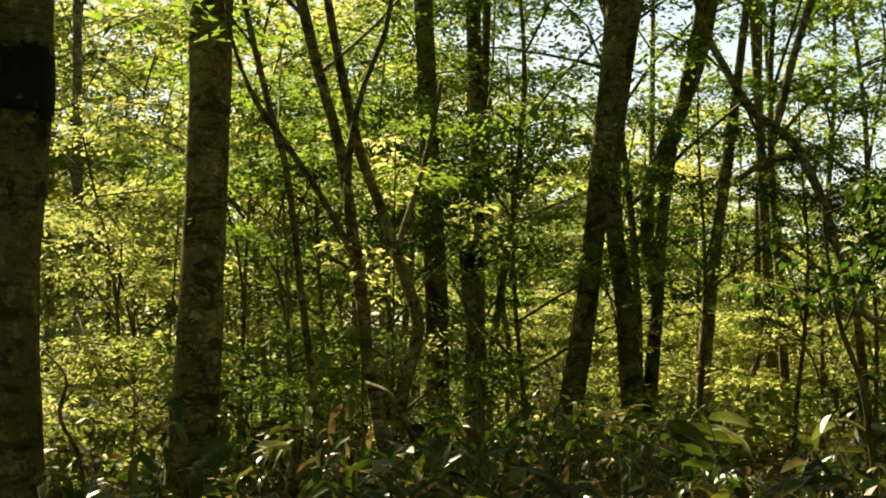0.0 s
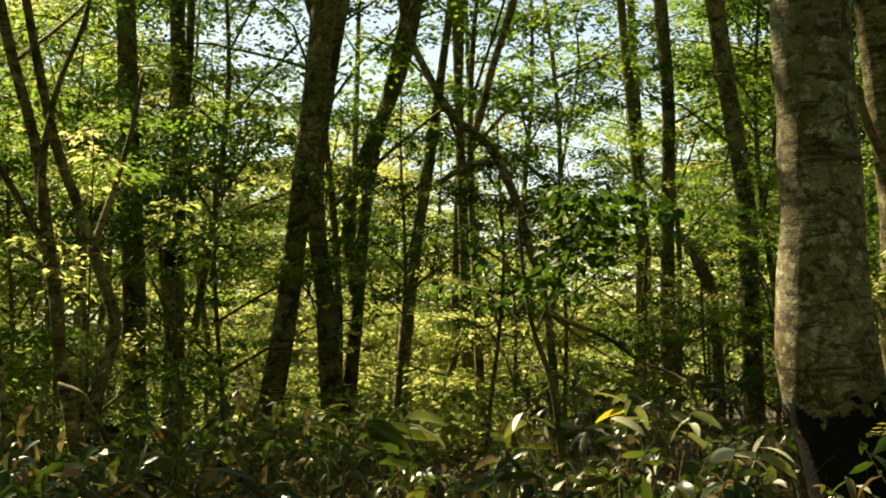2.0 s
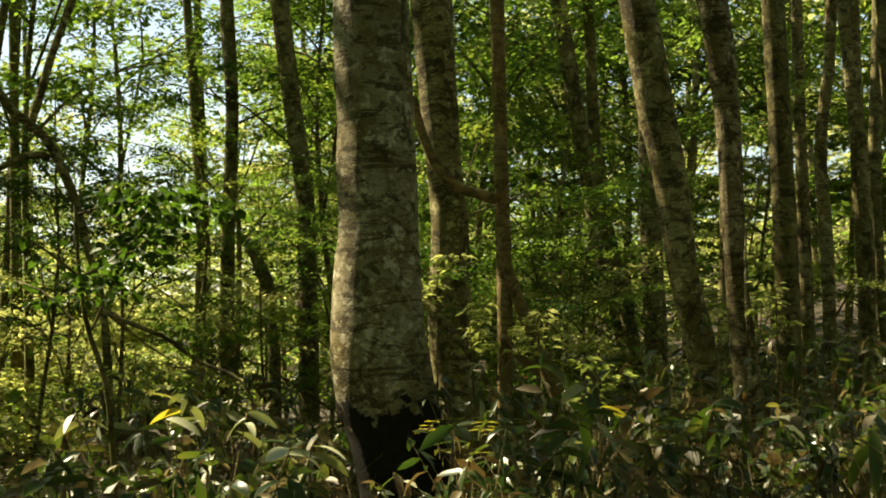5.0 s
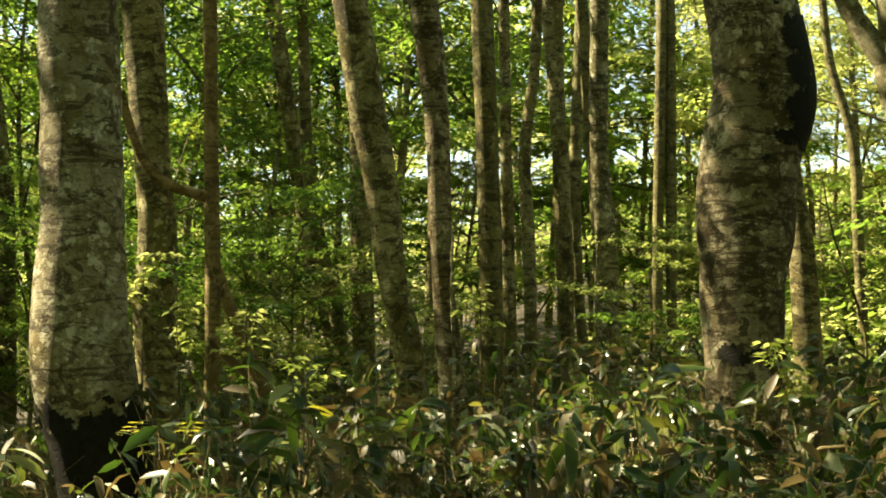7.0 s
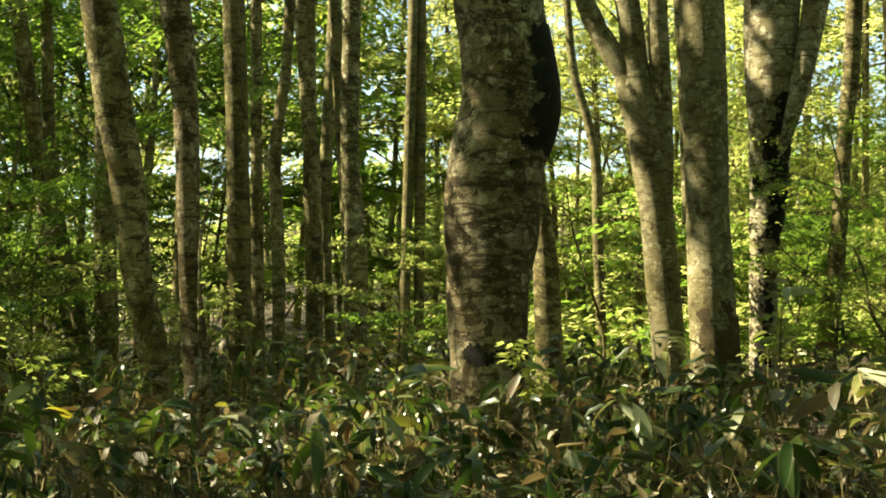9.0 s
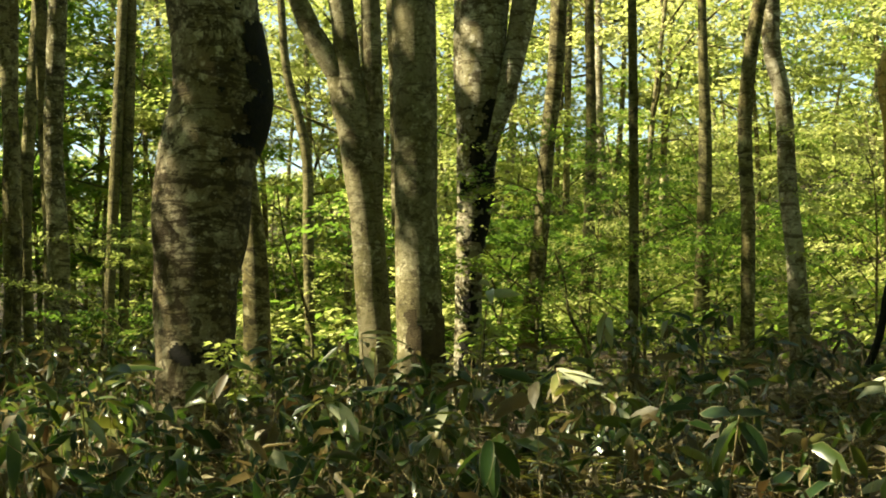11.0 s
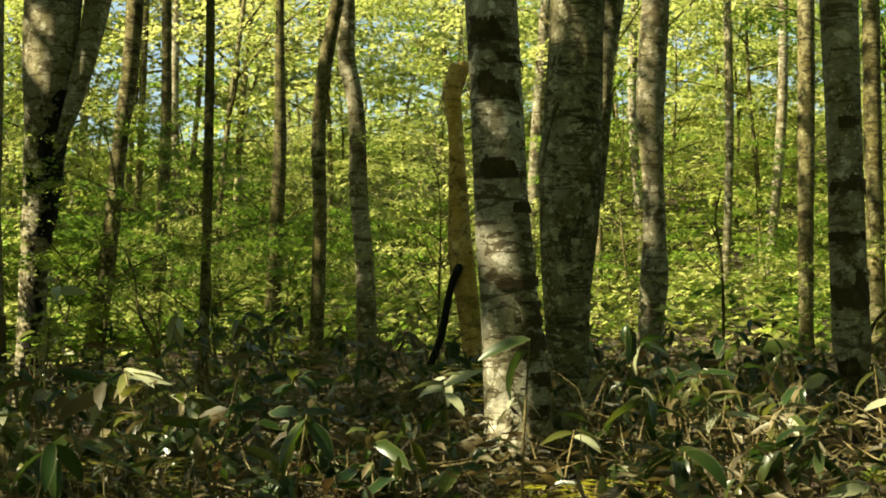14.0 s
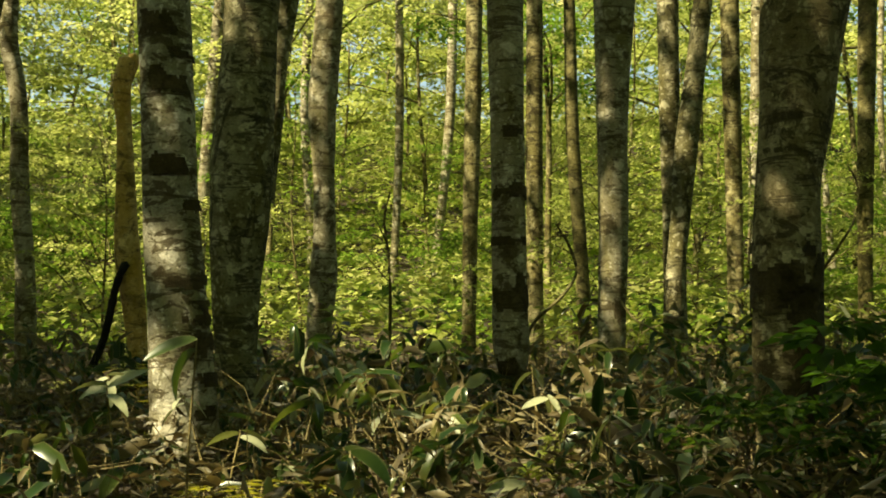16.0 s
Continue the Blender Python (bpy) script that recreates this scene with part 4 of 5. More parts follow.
for kind, a, d, k in (("g", -8.2, 12.2, 0.85), ("g", -5.6, 10.9, 0.72), ("g", 3.4, 15.5, 1.0),
                      ("t", -7.0, 15.0, 0.75), ("t", -1.5, 16.0, 0.8), ("t", 3.0, 18.0, 0.85), ("d", 14.8, 16.5, 0.8), ("t", 21.0, 21.0, 0.9), ("d", 24.8, 15.0, 0.8)):
    plant(kind, a, d, k)
for a, d, k in ((-19, 25, 1.1), (-16, 27, 1.2), (-13, 24, 1.0), (-10, 28, 1.2)):
    plant("y", a, d, k)
for kind, a, d, k in (("t", 9.8, 14.0, 0.52), ("t", 13.5, 14.5, 0.5), ("t", 16.5, 15.0, 0.5), ("g", 30.5, 14.0, 0.75), ("d", 33.0, 15.5, 0.8),
                      ("t", 7.2, 15.5, 0.5)):
    plant(kind, a, d, k)
for a, d, k in ((-14.5, 10.8, 0.8), (-12.5, 11.4, 0.8), (-7.0, 11.6, 0.75), (-5.2, 12.6, 0.8), (-15.8, 10.2, 0.6), (-11.0, 10.4, 0.6), (0.5, 12.8, 0.6), (4.2, 17.0, 1.1), (5.0, 19.0, 1.2),
                (7.5, 19.0, 1.1), (3.0, 21.0, 1.3), (6.2, 22.0, 1.3), (8.6, 23.0, 1.3), (4.8, 25.0, 1.4), (1.5, 23.0, 1.3), (15.8, 21.0, 1.2), (18.6, 22.0, 1.2), (13.2, 22.5, 1.2), (9.5, 20.0, 1.1), (12.0, 20.0, 1.0), (14.5, 18.0, 1.0), (17.0, 18.5, 1.1)):
    plant("s", a, d, k, pick=0)
for i in range(64):
    plant("s", fill.uniform(-22, 112), fill.uniform(14, 27), fill.uniform(0.8, 1.3))
# slender trunks scattered through the depth of the wood, and trees all round
for i in range(46):
    az, d = fill.uniform(-24, 116), fill.uniform(21, 46)
    lean = fill.uniform(-0.1, 0.1)
    r = fill.uniform(0.06, 0.12)
    z = float(ground_z(*spot(az, d)))
    beech(az, d, [(0, [(z + 0.4, 0, r), (z + 3, lean * 3, r * 0.9), (z + 6, lean * 4 + fill.uniform(-0.2, 0.2), r * 0.8)])], fill.choice((GREY, PALE, GREY, PALE)),
          "slender far beech trunk deep in the wood", height=fill.uniform(12, 15), crown=i, crown_scale=0.4, seg=8, step=0.6, limbs=2)
for i in range(27):
    az, d = 122 + i * 7.6, fill.uniform(4, 20)
    r = fill.uniform(0.1, 0.2)
    z = float(ground_z(*spot(az, d)))
    beech(az, d, [(0, [(z + 0.4, 0, r), (z + 3, 0.1, r * 0.9), (z + 6, 0.1, r * 0.8)])], fill.choice((GREY, DARKB)),
          "beech trunk standing in the surrounding wood", height=fill.uniform(10, 13), crown=i, crown_scale=1.1, wide=True, seg=10, step=0.6, limbs=3)
for i in range(30):
    plant("b" if i % 3 else "g", -23 + i * 1.15 + fill.uniform(-0.5, 0.5), fill.uniform(36, 44), fill.uniform(1.5, 2.0))
for i in range(17):
    plant("tygytg"[i % 6], 24 + i * 1.2 + fill.uniform(-0.5, 0.5), fill.uniform(25, 38), fill.uniform(1.0, 1.5))
for a, d, k in ((-5.0, 13.5, 0.55), (-2.0, 14.5, 0.6)):
    plant("t", a, d, k, pick=1)
for i in range(13):
    plant("yyy"[i % 3], 52 + i * 1.6 + fill.uniform(-0.6, 0.6), fill.uniform(27, 40), fill.uniform(1.1, 1.5))
for kind, a, d, k in (("g", 41.5, 27, 1.4), ("t", 43.2, 29, 1.3), ("g", 44.4, 25, 1.3), ("y", 45.8, 31, 1.4), ("g", 46.8, 27, 1.5), ("t", 48.0, 34, 1.5),
                      ("g", 49.2, 29, 1.5), ("y", 50.4, 32, 1.4), ("t", 45.0, 36, 1.6), ("g", 51.5, 26, 1.3), ("d", 29.5, 13.0, 0.62), ("d", 35.0, 15.5, 0.75)):
    plant(kind, a, d, k)


# ---------------------------------------------------------------- bamboo grass
def grass_leaves(rng, base, heading, length, width, rise, bend, fine=False):
    """Long pointed leaves, folded along the midrib, arching over: 3 joints of two halves and a tip."""
    n = len(base)
    h = np.stack([np.cos(heading), np.sin(heading), np.zeros(n)], 1)
    side0 = np.stack([-np.sin(heading), np.cos(heading), np.zeros(n)], 1)
    if fine:
        ts, ws = (0.0, 0.10, 0.25, 0.45, 0.65, 0.82, 0.93, 1.0), (0.12, 0.6, 0.9, 1.0, 0.88, 0.58, 0.28, 0.0)
    else:
        ts, ws = (0.0, 0.28, 0.68, 1.0), (0.12, 0.95, 0.85, 0.0)
    cs, rows = base.copy(), []
    tw = rng.normal(0, 0.8, n)
    prev = 0.0
    for t, w in zip(ts, ws):
        ang = rise - bend * t
        d = h * np.cos(ang)[:, None] + np.array([0, 0, 1.0]) * np.sin(ang)[:, None]
        cs = cs + d * (length * (t - prev))[:, None]
        prev = t
        nor = -h * np.sin(ang)[:, None] + np.array([0, 0, 1.0]) * np.cos(ang)[:, None]
        sd = side0 * np.cos(tw)[:, None] + nor * np.sin(tw)[:, None]
        nn = nor * np.cos(tw)[:, None] - side0 * np.sin(tw)[:, None]
        if w:
            hw = (width * 0.5 * w)[:, None]
            rows += [cs + sd * hw + nn * hw * 0.3, cs, cs - sd * hw + nn * hw * 0.3]
        else:
            rows.append(cs)
    V = np.stack(rows, 1)
    k = V.shape[1]
    tri = []
    joints = len(ts) - 2
    for s in range(joints):
        o = 3 * s
        tri += [(o, o + 1, o + 4), (o, o + 4, o + 3), (o + 1, o + 2, o + 5), (o + 1, o + 5, o + 4)]
    o = 3 * joints
    tri += [(o, o + 1, o + 3), (o + 1, o + 2, o + 3)]
    F = (np.arange(n) * k)[:, None, None] + np.array(tri)[None]
    return V.reshape(-1, 3), F.reshape(-1, 3)


def clumps(rng, x, y, tall, per=7, length=0.145, dead=0.18):
    """Stalks with a fan of leaves at the tip. Returns (verts, tris, slot) of stalks, live and dead leaves."""
    n = len(x)
    g = ground_z(x, y)
    az = rng.uniform(0, 2 * math.pi, n)
    lean = np.abs(rng.normal(0.22, 0.16, n))
    tip = np.stack([x + np.cos(az) * lean * tall, y + np.sin(az) * lean * tall, g + tall], 1)
    root = np.stack([x, y, g - 0.05], 1)
    mid = 0.5 * (root + tip) + np.array([0, 0, 0.10]) * tall[:, None] - np.stack([np.cos(az), np.sin(az), 0 * az], 1) * (lean * tall * 0.2)[:, None]
    V, F, S = [], [], []
    ring = []
    for p, r in ((root, 0.0042), (mid, 0.0034), (tip, 0.0018)):
        for k in range(3):
            a = 2 * math.pi * k / 3
            ring.append(p + np.array([math.cos(a), math.sin(a), 0]) * r)
    V.append(np.stack(ring, 1).reshape(-1, 3))
    tri = []
    for s in (0, 3):
        for k in range(3):
            a, b = s + k, s + (k + 1) % 3
            tri += [(a, b, b + 3), (a, b + 3, a + 3)]
    F.append(((np.arange(n) * 9)[:, None, None] + np.array(tri)[None]).reshape(-1, 3))
    S.append(np.full(n * 12, 1))
    m = n * per
    who = np.repeat(np.arange(n), per)
    f = np.tile(np.linspace(0, 1, per), n)
    down = rng.uniform(0, 0.36, m) * (1 - f) ** 1.2
    base = tip[who] + (mid[who] - tip[who]) * (down * 2)[:, None]
    head = az[who] + np.tile(np.arange(per) * 2.4, n) + rng.normal(0, 0.45, m)
    ln = 0.84 * length * np.exp(np.clip(rng.normal(-0.05, 0.42, m), -1.1, 0.55))
    Vl, Fl = grass_leaves(rng, base, head, ln, ln * rng.uniform(0.23, 0.36, m), rng.normal(0.1, 0.5, m), np.abs(rng.normal(0.9, 0.5, m)))
    F.append(Fl + len(V[0]))
    V.append(Vl)
    is_dead = rng.uniform(0, 1, m) < dead + 1.6 * down
    # a few leaves take the sun-painted colour, wherever they stand
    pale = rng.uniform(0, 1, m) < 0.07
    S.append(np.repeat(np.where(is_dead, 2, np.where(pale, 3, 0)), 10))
    return np.vstack(V), np.vstack(F), np.concatenate(S)


def scatter(rng, n, az0, az1, r0, r1):
    a = np.radians(rng.uniform(az0, az1, n))
    r = np.sqrt(rng.uniform(r0 ** 2, r1 ** 2, n))
    return r * np.sin(a), r * np.cos(a)


def build_grass():
    rng = np.random.default_rng(77)
    xs, ys = zip(scatter(rng, 2500, -28, 120, 5.3, 9), scatter(rng, 4000, -28, 120, 8, 15), scatter(rng, 1200, -28, 120, 14, 21),
                 scatter(rng, 700, 120, 332, 3.5, 12))
    x, y = np.concatenate(xs), np.concatenate(ys)
    keep = np.array([noise.noise((a * 0.45, b * 0.45, 3.0)) > -0.2 for a, b in zip(x, y)])
    x, y = x[keep], y[keep]
    dist, at = np.hypot(x, y), np.degrees(np.arctan2(x, y))
    bare = np.zeros(len(x), bool)
    for az, half, reach in ((26.9, 3.1, 8.8), (82.4, 3.6, 8.6), (95.4, 2.4, 8.8), (106.2, 2.8, 7.2), (85.0, 1.5, 10.0), (-17.1, 2.0, 8.0), (-9.5, 1.2, 9.5), (52.9, 1.6, 9.0)):
        bare |= (np.abs(at - az) < half) & (dist < reach)
    keep = ~bare | (rng.uniform(0, 1, len(x)) < 0.07)
    x, y, dist, at = x[keep], y[keep], dist[keep], at[keep]
    keep = ((at < 55) & ((at > 17) | (dist < 11.8))) | (at > 120) | ((dist < 12.2) & ((at < 72) | (rng.uniform(0, 1, len(at)) < 0.6)))
    x, y, dist, at = x[keep], y[keep], dist[keep], at[keep]
    tall = rng.uniform(0.35, 0.95, len(x)) * np.clip(0.5 + 0.045 * dist, 0.75, 1.0) * np.where((at > 74) & (at < 120), 0.78, 1.0)
    tall *= np.array([1.0 + 0.6 * noise.noise((a * 0.8, b * 0.8, 11.0)) for a, b in zip(x, y)])
    low_x, low_y = scatter(rng, 1300, -28, 120, 5.2, 10)
    x, y, tall = np.concatenate([x, low_x]), np.concatenate([y, low_y]), np.concatenate([tall, rng.uniform(0.12, 0.4, 1300)])
    close = np.random.default_rng(78)
    near_x, near_y = scatter(close, 700, 0, 360, 1.6, 5.2)
    x, y, tall = np.concatenate([x, near_x]), np.concatenate([y, near_y]), np.concatenate([tall, close.uniform(0.15, 0.38, 700)])
    V, F, S = clumps(rng, x, y, tall)
    me = mesh_of("bamboo_grass", V, F, [LEAF_GRASS, CULM, LEAF_DEAD, LEAF_SUN_PAINTED], slots=S)
    with_rim(me, 9 * len(x), (len(V) - 9 * len(x)) // 10, 3)
    tagged(new("bamboo_grass", me), "dense dwarf bamboo grass, broad dark green leaves on thin stalks", "grass", kind="stuff")
    # fallen and leaning dead stalks
    n = 14000
    x, y = scatter(rng, n, -30, 120, 5.2, 14)
    a, up, ln = rng.uniform(0, 2 * math.pi, n), rng.uniform(-0.2, 1.1, n), rng.uniform(0.10, 0.5, n)
    p0 = np.stack([x, y, ground_z(x, y) + rng.uniform(0.0, 0.35, n)], 1)
    d = np.stack([np.cos(a) * np.cos(up), np.sin(a) * np.cos(up), np.sin(up)], 1) * ln[:, None]
    sag = rng.normal(0, 0.12, (n, 3)) * ln[:, None]
    rows = []
    for p, r in ((p0, 0.0030), (p0 + 0.5 * d + sag, 0.0026), (p0 + d, 0.0015)):
        for k in range(3):
            rows.append(p + np.array([math.cos(2.1 * k) * 0.7, math.sin(2.1 * k) * 0.7, math.cos(2.1 * k + 1)]) * r)
    tri = []
    for q in (0, 3):
        for k in range(3):
            i, j = q + k, q + (k + 1) % 3
            tri += [(i, j, j + 3), (i, j + 3, i + 3)]
    F = ((np.arange(n) * 9)[:, None, None] + np.array(tri)[None]).reshape(-1, 3)
    tagged(new("dead_stalks", mesh_of("dead_stalks", np.stack(rows, 1).reshape(-1, 3), F, [CULM])), "tangle of dry tan bamboo grass stalks", "stalks", kind="stuff")
    # litter
    n = 39000
    x, y = (np.concatenate(c) for c in zip(scatter(rng, 3000, 0, 360, 0.0, 8.0), scatter(rng, 26000, -30, 120, 4.0, 17), scatter(rng, 10000, 70, 118, 4.5, 11)))
    pos = np.stack([x, y, ground_z(x, y) + 0.4 * rng.uniform(0.05, 1, n) ** 2.2], 1)
    d = rng.normal(0, 1, (n, 3)) * [1, 1, 0.35]
    V, F = leaf_verts(rng, pos, d, rng.uniform(0.05, 0.12, n), 0.3, 0.8)
    tagged(new("leaf_litter", mesh_of("leaf_litter", V, F, [LEAF_DEAD], smooth=False)), "dry brown fallen leaves lying under the bamboo grass", "litter", kind="stuff")


build_grass()


# ---------------------------------------------------------------- far woods
def far_woods():
    rng = np.random.default_rng(91)
    n = 6100
    az = np.concatenate([rng.uniform(-30, 122, 2300), rng.uniform(-30, 14, 1450), rng.uniform(22, 54, 400), rng.uniform(62, 120, 1950)])
    r = rng.uniform(46, 72, n)
    x, y = r * np.sin(np.radians(az)), r * np.cos(np.radians(az))
    top = 15.0 + 5.0 * np.array([noise.noise((a * 0.2, 4.0, 1.0)) for a in az])
    top += 6.0 / (1 + np.exp((az + 1.0) / 1.5)) + 7.0 / (1 + np.exp((74.0 - az) / 2.0))
    for gap, wide, low in ((6.0, 4.5, 7.5), (12.5, 3.0, 5.0), (17.5, 4.5, 8.0), (49.0, 2.0, 3.0), (56.0, 3.0, 7.0), (67.5, 3.5, 7.0)):
        top -= low * np.exp(-((az - gap) / wide) ** 2)
    z = -1 + rng.uniform(0, 1, n) * (top + 1)
    z = np.maximum(z, ground_z(x, y) + 0.2)
    pos, out = sprays(rng, np.stack([x, y, z], 1), 1.6, 44, 0.3, 0.12)
    V, F = leaf_verts(rng, pos, out, rng.uniform(0.25, 0.42, len(pos)), 0.6, 0.7, far=True)
    slot = np.repeat(rng.integers(0, 2, n), 44)
    # large soft clumps behind the clearing, never in view, added to block sky light
    m = 1300
    b, q = np.radians(rng.uniform(124, 330, m)), rng.uniform(22, 38, m)
    x, y = q * np.sin(b), q * np.cos(b)
    pos, out = sprays(rng, np.stack([x, y, ground_z(x, y) + rng.uniform(0, 17, m)], 1), 1.6, 16, 0.6, 0.12)
    V2, F2 = leaf_verts(rng, pos, out, rng.uniform(0.9, 1.2, len(pos)), 0.7, 0.9, far=True)
    V, F, slot = np.vstack([V, V2]), np.vstack([F, F2 + len(V)]), np.concatenate([slot, np.zeros(len(F2), int)])
    me = mesh_of("far_woods", V, F, [LEAF_GREEN, LEAF_BRIGHT], smooth=False, slots=slot)
    tagged(new("far_woods", me), "distant sunlit green woods closing the view, and unseen clumps added behind", "woods", kind="stuff")


far_woods()


def far_slope():
    """The wooded slope across the valley, seen only through the gaps."""
    rng = np.random.default_rng(92)
    n = 1900
    az = np.concatenate([rng.uniform(-32, 40, 1500), rng.uniform(40, 122, 400)])
    f = np.sqrt(rng.uniform(0, 1, n))
    r = 95 + 60 * f
    x, y = r * np.sin(np.radians(az)), r * np.cos(np.radians(az))
    z = -2 + f * (20 + 4 * np.array([noise.noise((a * 0.25, 9.0, 2.0)) for a in az])) + rng.uniform(-1, 1, n)
    z = np.maximum(z, ground_z(x, y) + 0.3)
    pos, out = sprays(rng, np.stack([x, y, z], 1), 2.6, 22, 0.6, 0.1)
    V, F = leaf_verts(rng, pos, out, rng.uniform(0.5, 0.9, len(pos)), 0.7, 0.9, far=True)
    me = mesh_of("far_slope", V, F, [LEAF_GREEN, LEAF_BRIGHT], smooth=False, slots=np.repeat(rng.integers(0, 2, n), 22))
    tagged(new("far_slope", me), "hazy green wooded slope far across the valley", "woods", kind="stuff")


far_slope()


def overhead_canopy():
    """Leaves added above the view to shade the clearing, with holes placed so that the sun falls on chosen trunks and
    bamboo grass.
    """
    rng = np.random.default_rng(93)
    count = (1550, 330, 1600, 200, 600)
    a = np.radians(np.concatenate([rng.uniform(a0, a1, k) for k, (a0, a1) in zip(count, ((0, 360), (70, 118), (118, 334), (-9, 0), (22, 58)))]))
    d = np.sqrt(np.concatenate([rng.uniform(d0 ** 2, d1 ** 2, k) for k, (d0, d1) in zip(count, ((0, 12.5), (2, 14), (8, 24), (12, 27), (12, 25)))]))
    n = len(a)
    outer = np.repeat((0, 0, 0, 1, 1), count)
    foot = np.stack([d * np.sin(a), d * np.cos(a), np.zeros(n)], 1)
    foot[:, 2] = ground_z(foot[:, 0], foot[:, 1])
    cen = foot + np.array(to_sun)[None] * (rng.uniform(8.2, 12.5, n) / to_sun.z)[:, None]
    # small flecks of sun near by, broad pools of it farther out
    keep = np.array([noise.noise((c[0] * 0.28, c[1] * 0.28, 5.0)) - 0.1 if o else noise.noise((c[0] * 0.75, c[1] * 0.75, 7.0)) + 0.12 for c, o in zip(cen, outer)]) > 0
    keep &= ~((np.degrees(np.arctan2(foot[:, 0], foot[:, 1])) > -30) & (np.degrees(np.arctan2(foot[:, 0], foot[:, 1])) < -3) & (d > 8.0) & (outer == 0) & (rng.uniform(0, 1, n) < 0.6))
    keep &= cen[:, 2] - EYE > 0.31 * np.hypot(cen[:, 0], cen[:, 1])
    for az, dist, z, wide in SUNLIT:
        p = np.array([*spot(az, dist), z])
        off = cen - p
        off -= (off @ np.array(to_sun))[:, None] * np.array(to_sun)
        keep &= np.linalg.norm(off, axis=1) > wide + 0.3
    cen = [cen[keep]]
    for az, dist, z, wide, k in SHADED:
        p = np.array([*spot(az, dist), z])
        cen.append(p + np.array(to_sun)[None] * (rng.uniform(7.5, 11.5, k) / to_sun.z)[:, None] + rng.normal(0, 0.5 * wide, (k, 3)) * [1, 1, 0.3])
    cen = np.vstack(cen)
    pos, out = sprays(rng, cen, 0.75, 22, 0.28, 0.2)
    V, F = leaf_verts(rng, pos, out, rng.uniform(0.24, 0.42, len(pos)), 0.68, far=True)
    tagged(new("overhead_canopy", mesh_of("overhead_canopy", V, F, [LEAF_GREEN], smooth=False)), "unseen green leaves added overhead to shade the clearing", "leaves", kind="stuff")


# holes cut in the added leaves, by the place to be lit: azimuth, distance, height, half width
SUNLIT = [(25.5, 8.3, 1.9, 0.65), (52.0, 9.4, 1.7, 0.6), (60.7, 11.4, 2.0, 0.4), (63.4, 13.4, 2.0, 0.4), (80.8, 7.4, 1.5, 0.4), (87.4, 13.4, 4.2, 0.5), (29.0, 12.4, 2.4, 0.35),
          (40.2, 12.9, 2.3, 0.4), (22.5, 6.6, 1.0, 0.45), (18.8, 7.4, 1.0, 0.4), (51.5, 8.0, 1.0, 0.5), (48.0, 6.9, 1.0, 0.35), (60.5, 8.0, 1.3, 0.25), (66.8, 7.0, 1.3, 0.4), (79.4, 6.6, 1.3, 0.4), (99.0, 6.0, 1.2, 1.25), (95.5, 6.6, 1.0, 0.5), (101.5, 7.5, 1.2, 0.5), (76.0, 7.5, 1.2, 0.4), (73.0, 6.5, 1.1, 0.35), (89.2, 7.0, 1.2, 0.5),
          (92.0, 10.0, 1.5, 0.6), (9.8, 6.9, 1.0, 0.4), (13.5, 8.5, 1.0, 0.4), (4.5, 7.5, 0.9, 0.45), (1.5, 9.0, 0.9, 0.5), (7.0, 9.2, 0.9, 0.5), (-9.0, 7.6, 0.9, 0.4), (-2.0, 8.0, 0.9, 0.4), (-6.0, 7.0, 1.0, 0.4), (15.5, 6.6, 0.9, 0.35), (64.5, 8.0, 1.4, 0.2), (70.0, 6.6, 1.1, 0.4), (56.5, 7.2, 1.1, 0.2), (38.0, 9.0, 1.1, 0.5)]
# extra sprays put in, by the place to be shaded: azimuth, distance, height, half width, sprays
SHADED = [(84.6, 9.4, 2.4, 0.9, 26), (79.6, 10.4, 2.4, 0.6, 10), (106.0, 7.2, 2.0, 0.8, 6), (82.4, 6.9, 0.4, 0.3, 1), (86.0, 7.0, 0.8, 0.5, 4), (60.5, 6.6, 0.9, 0.5, 3)]
overhead_canopy()


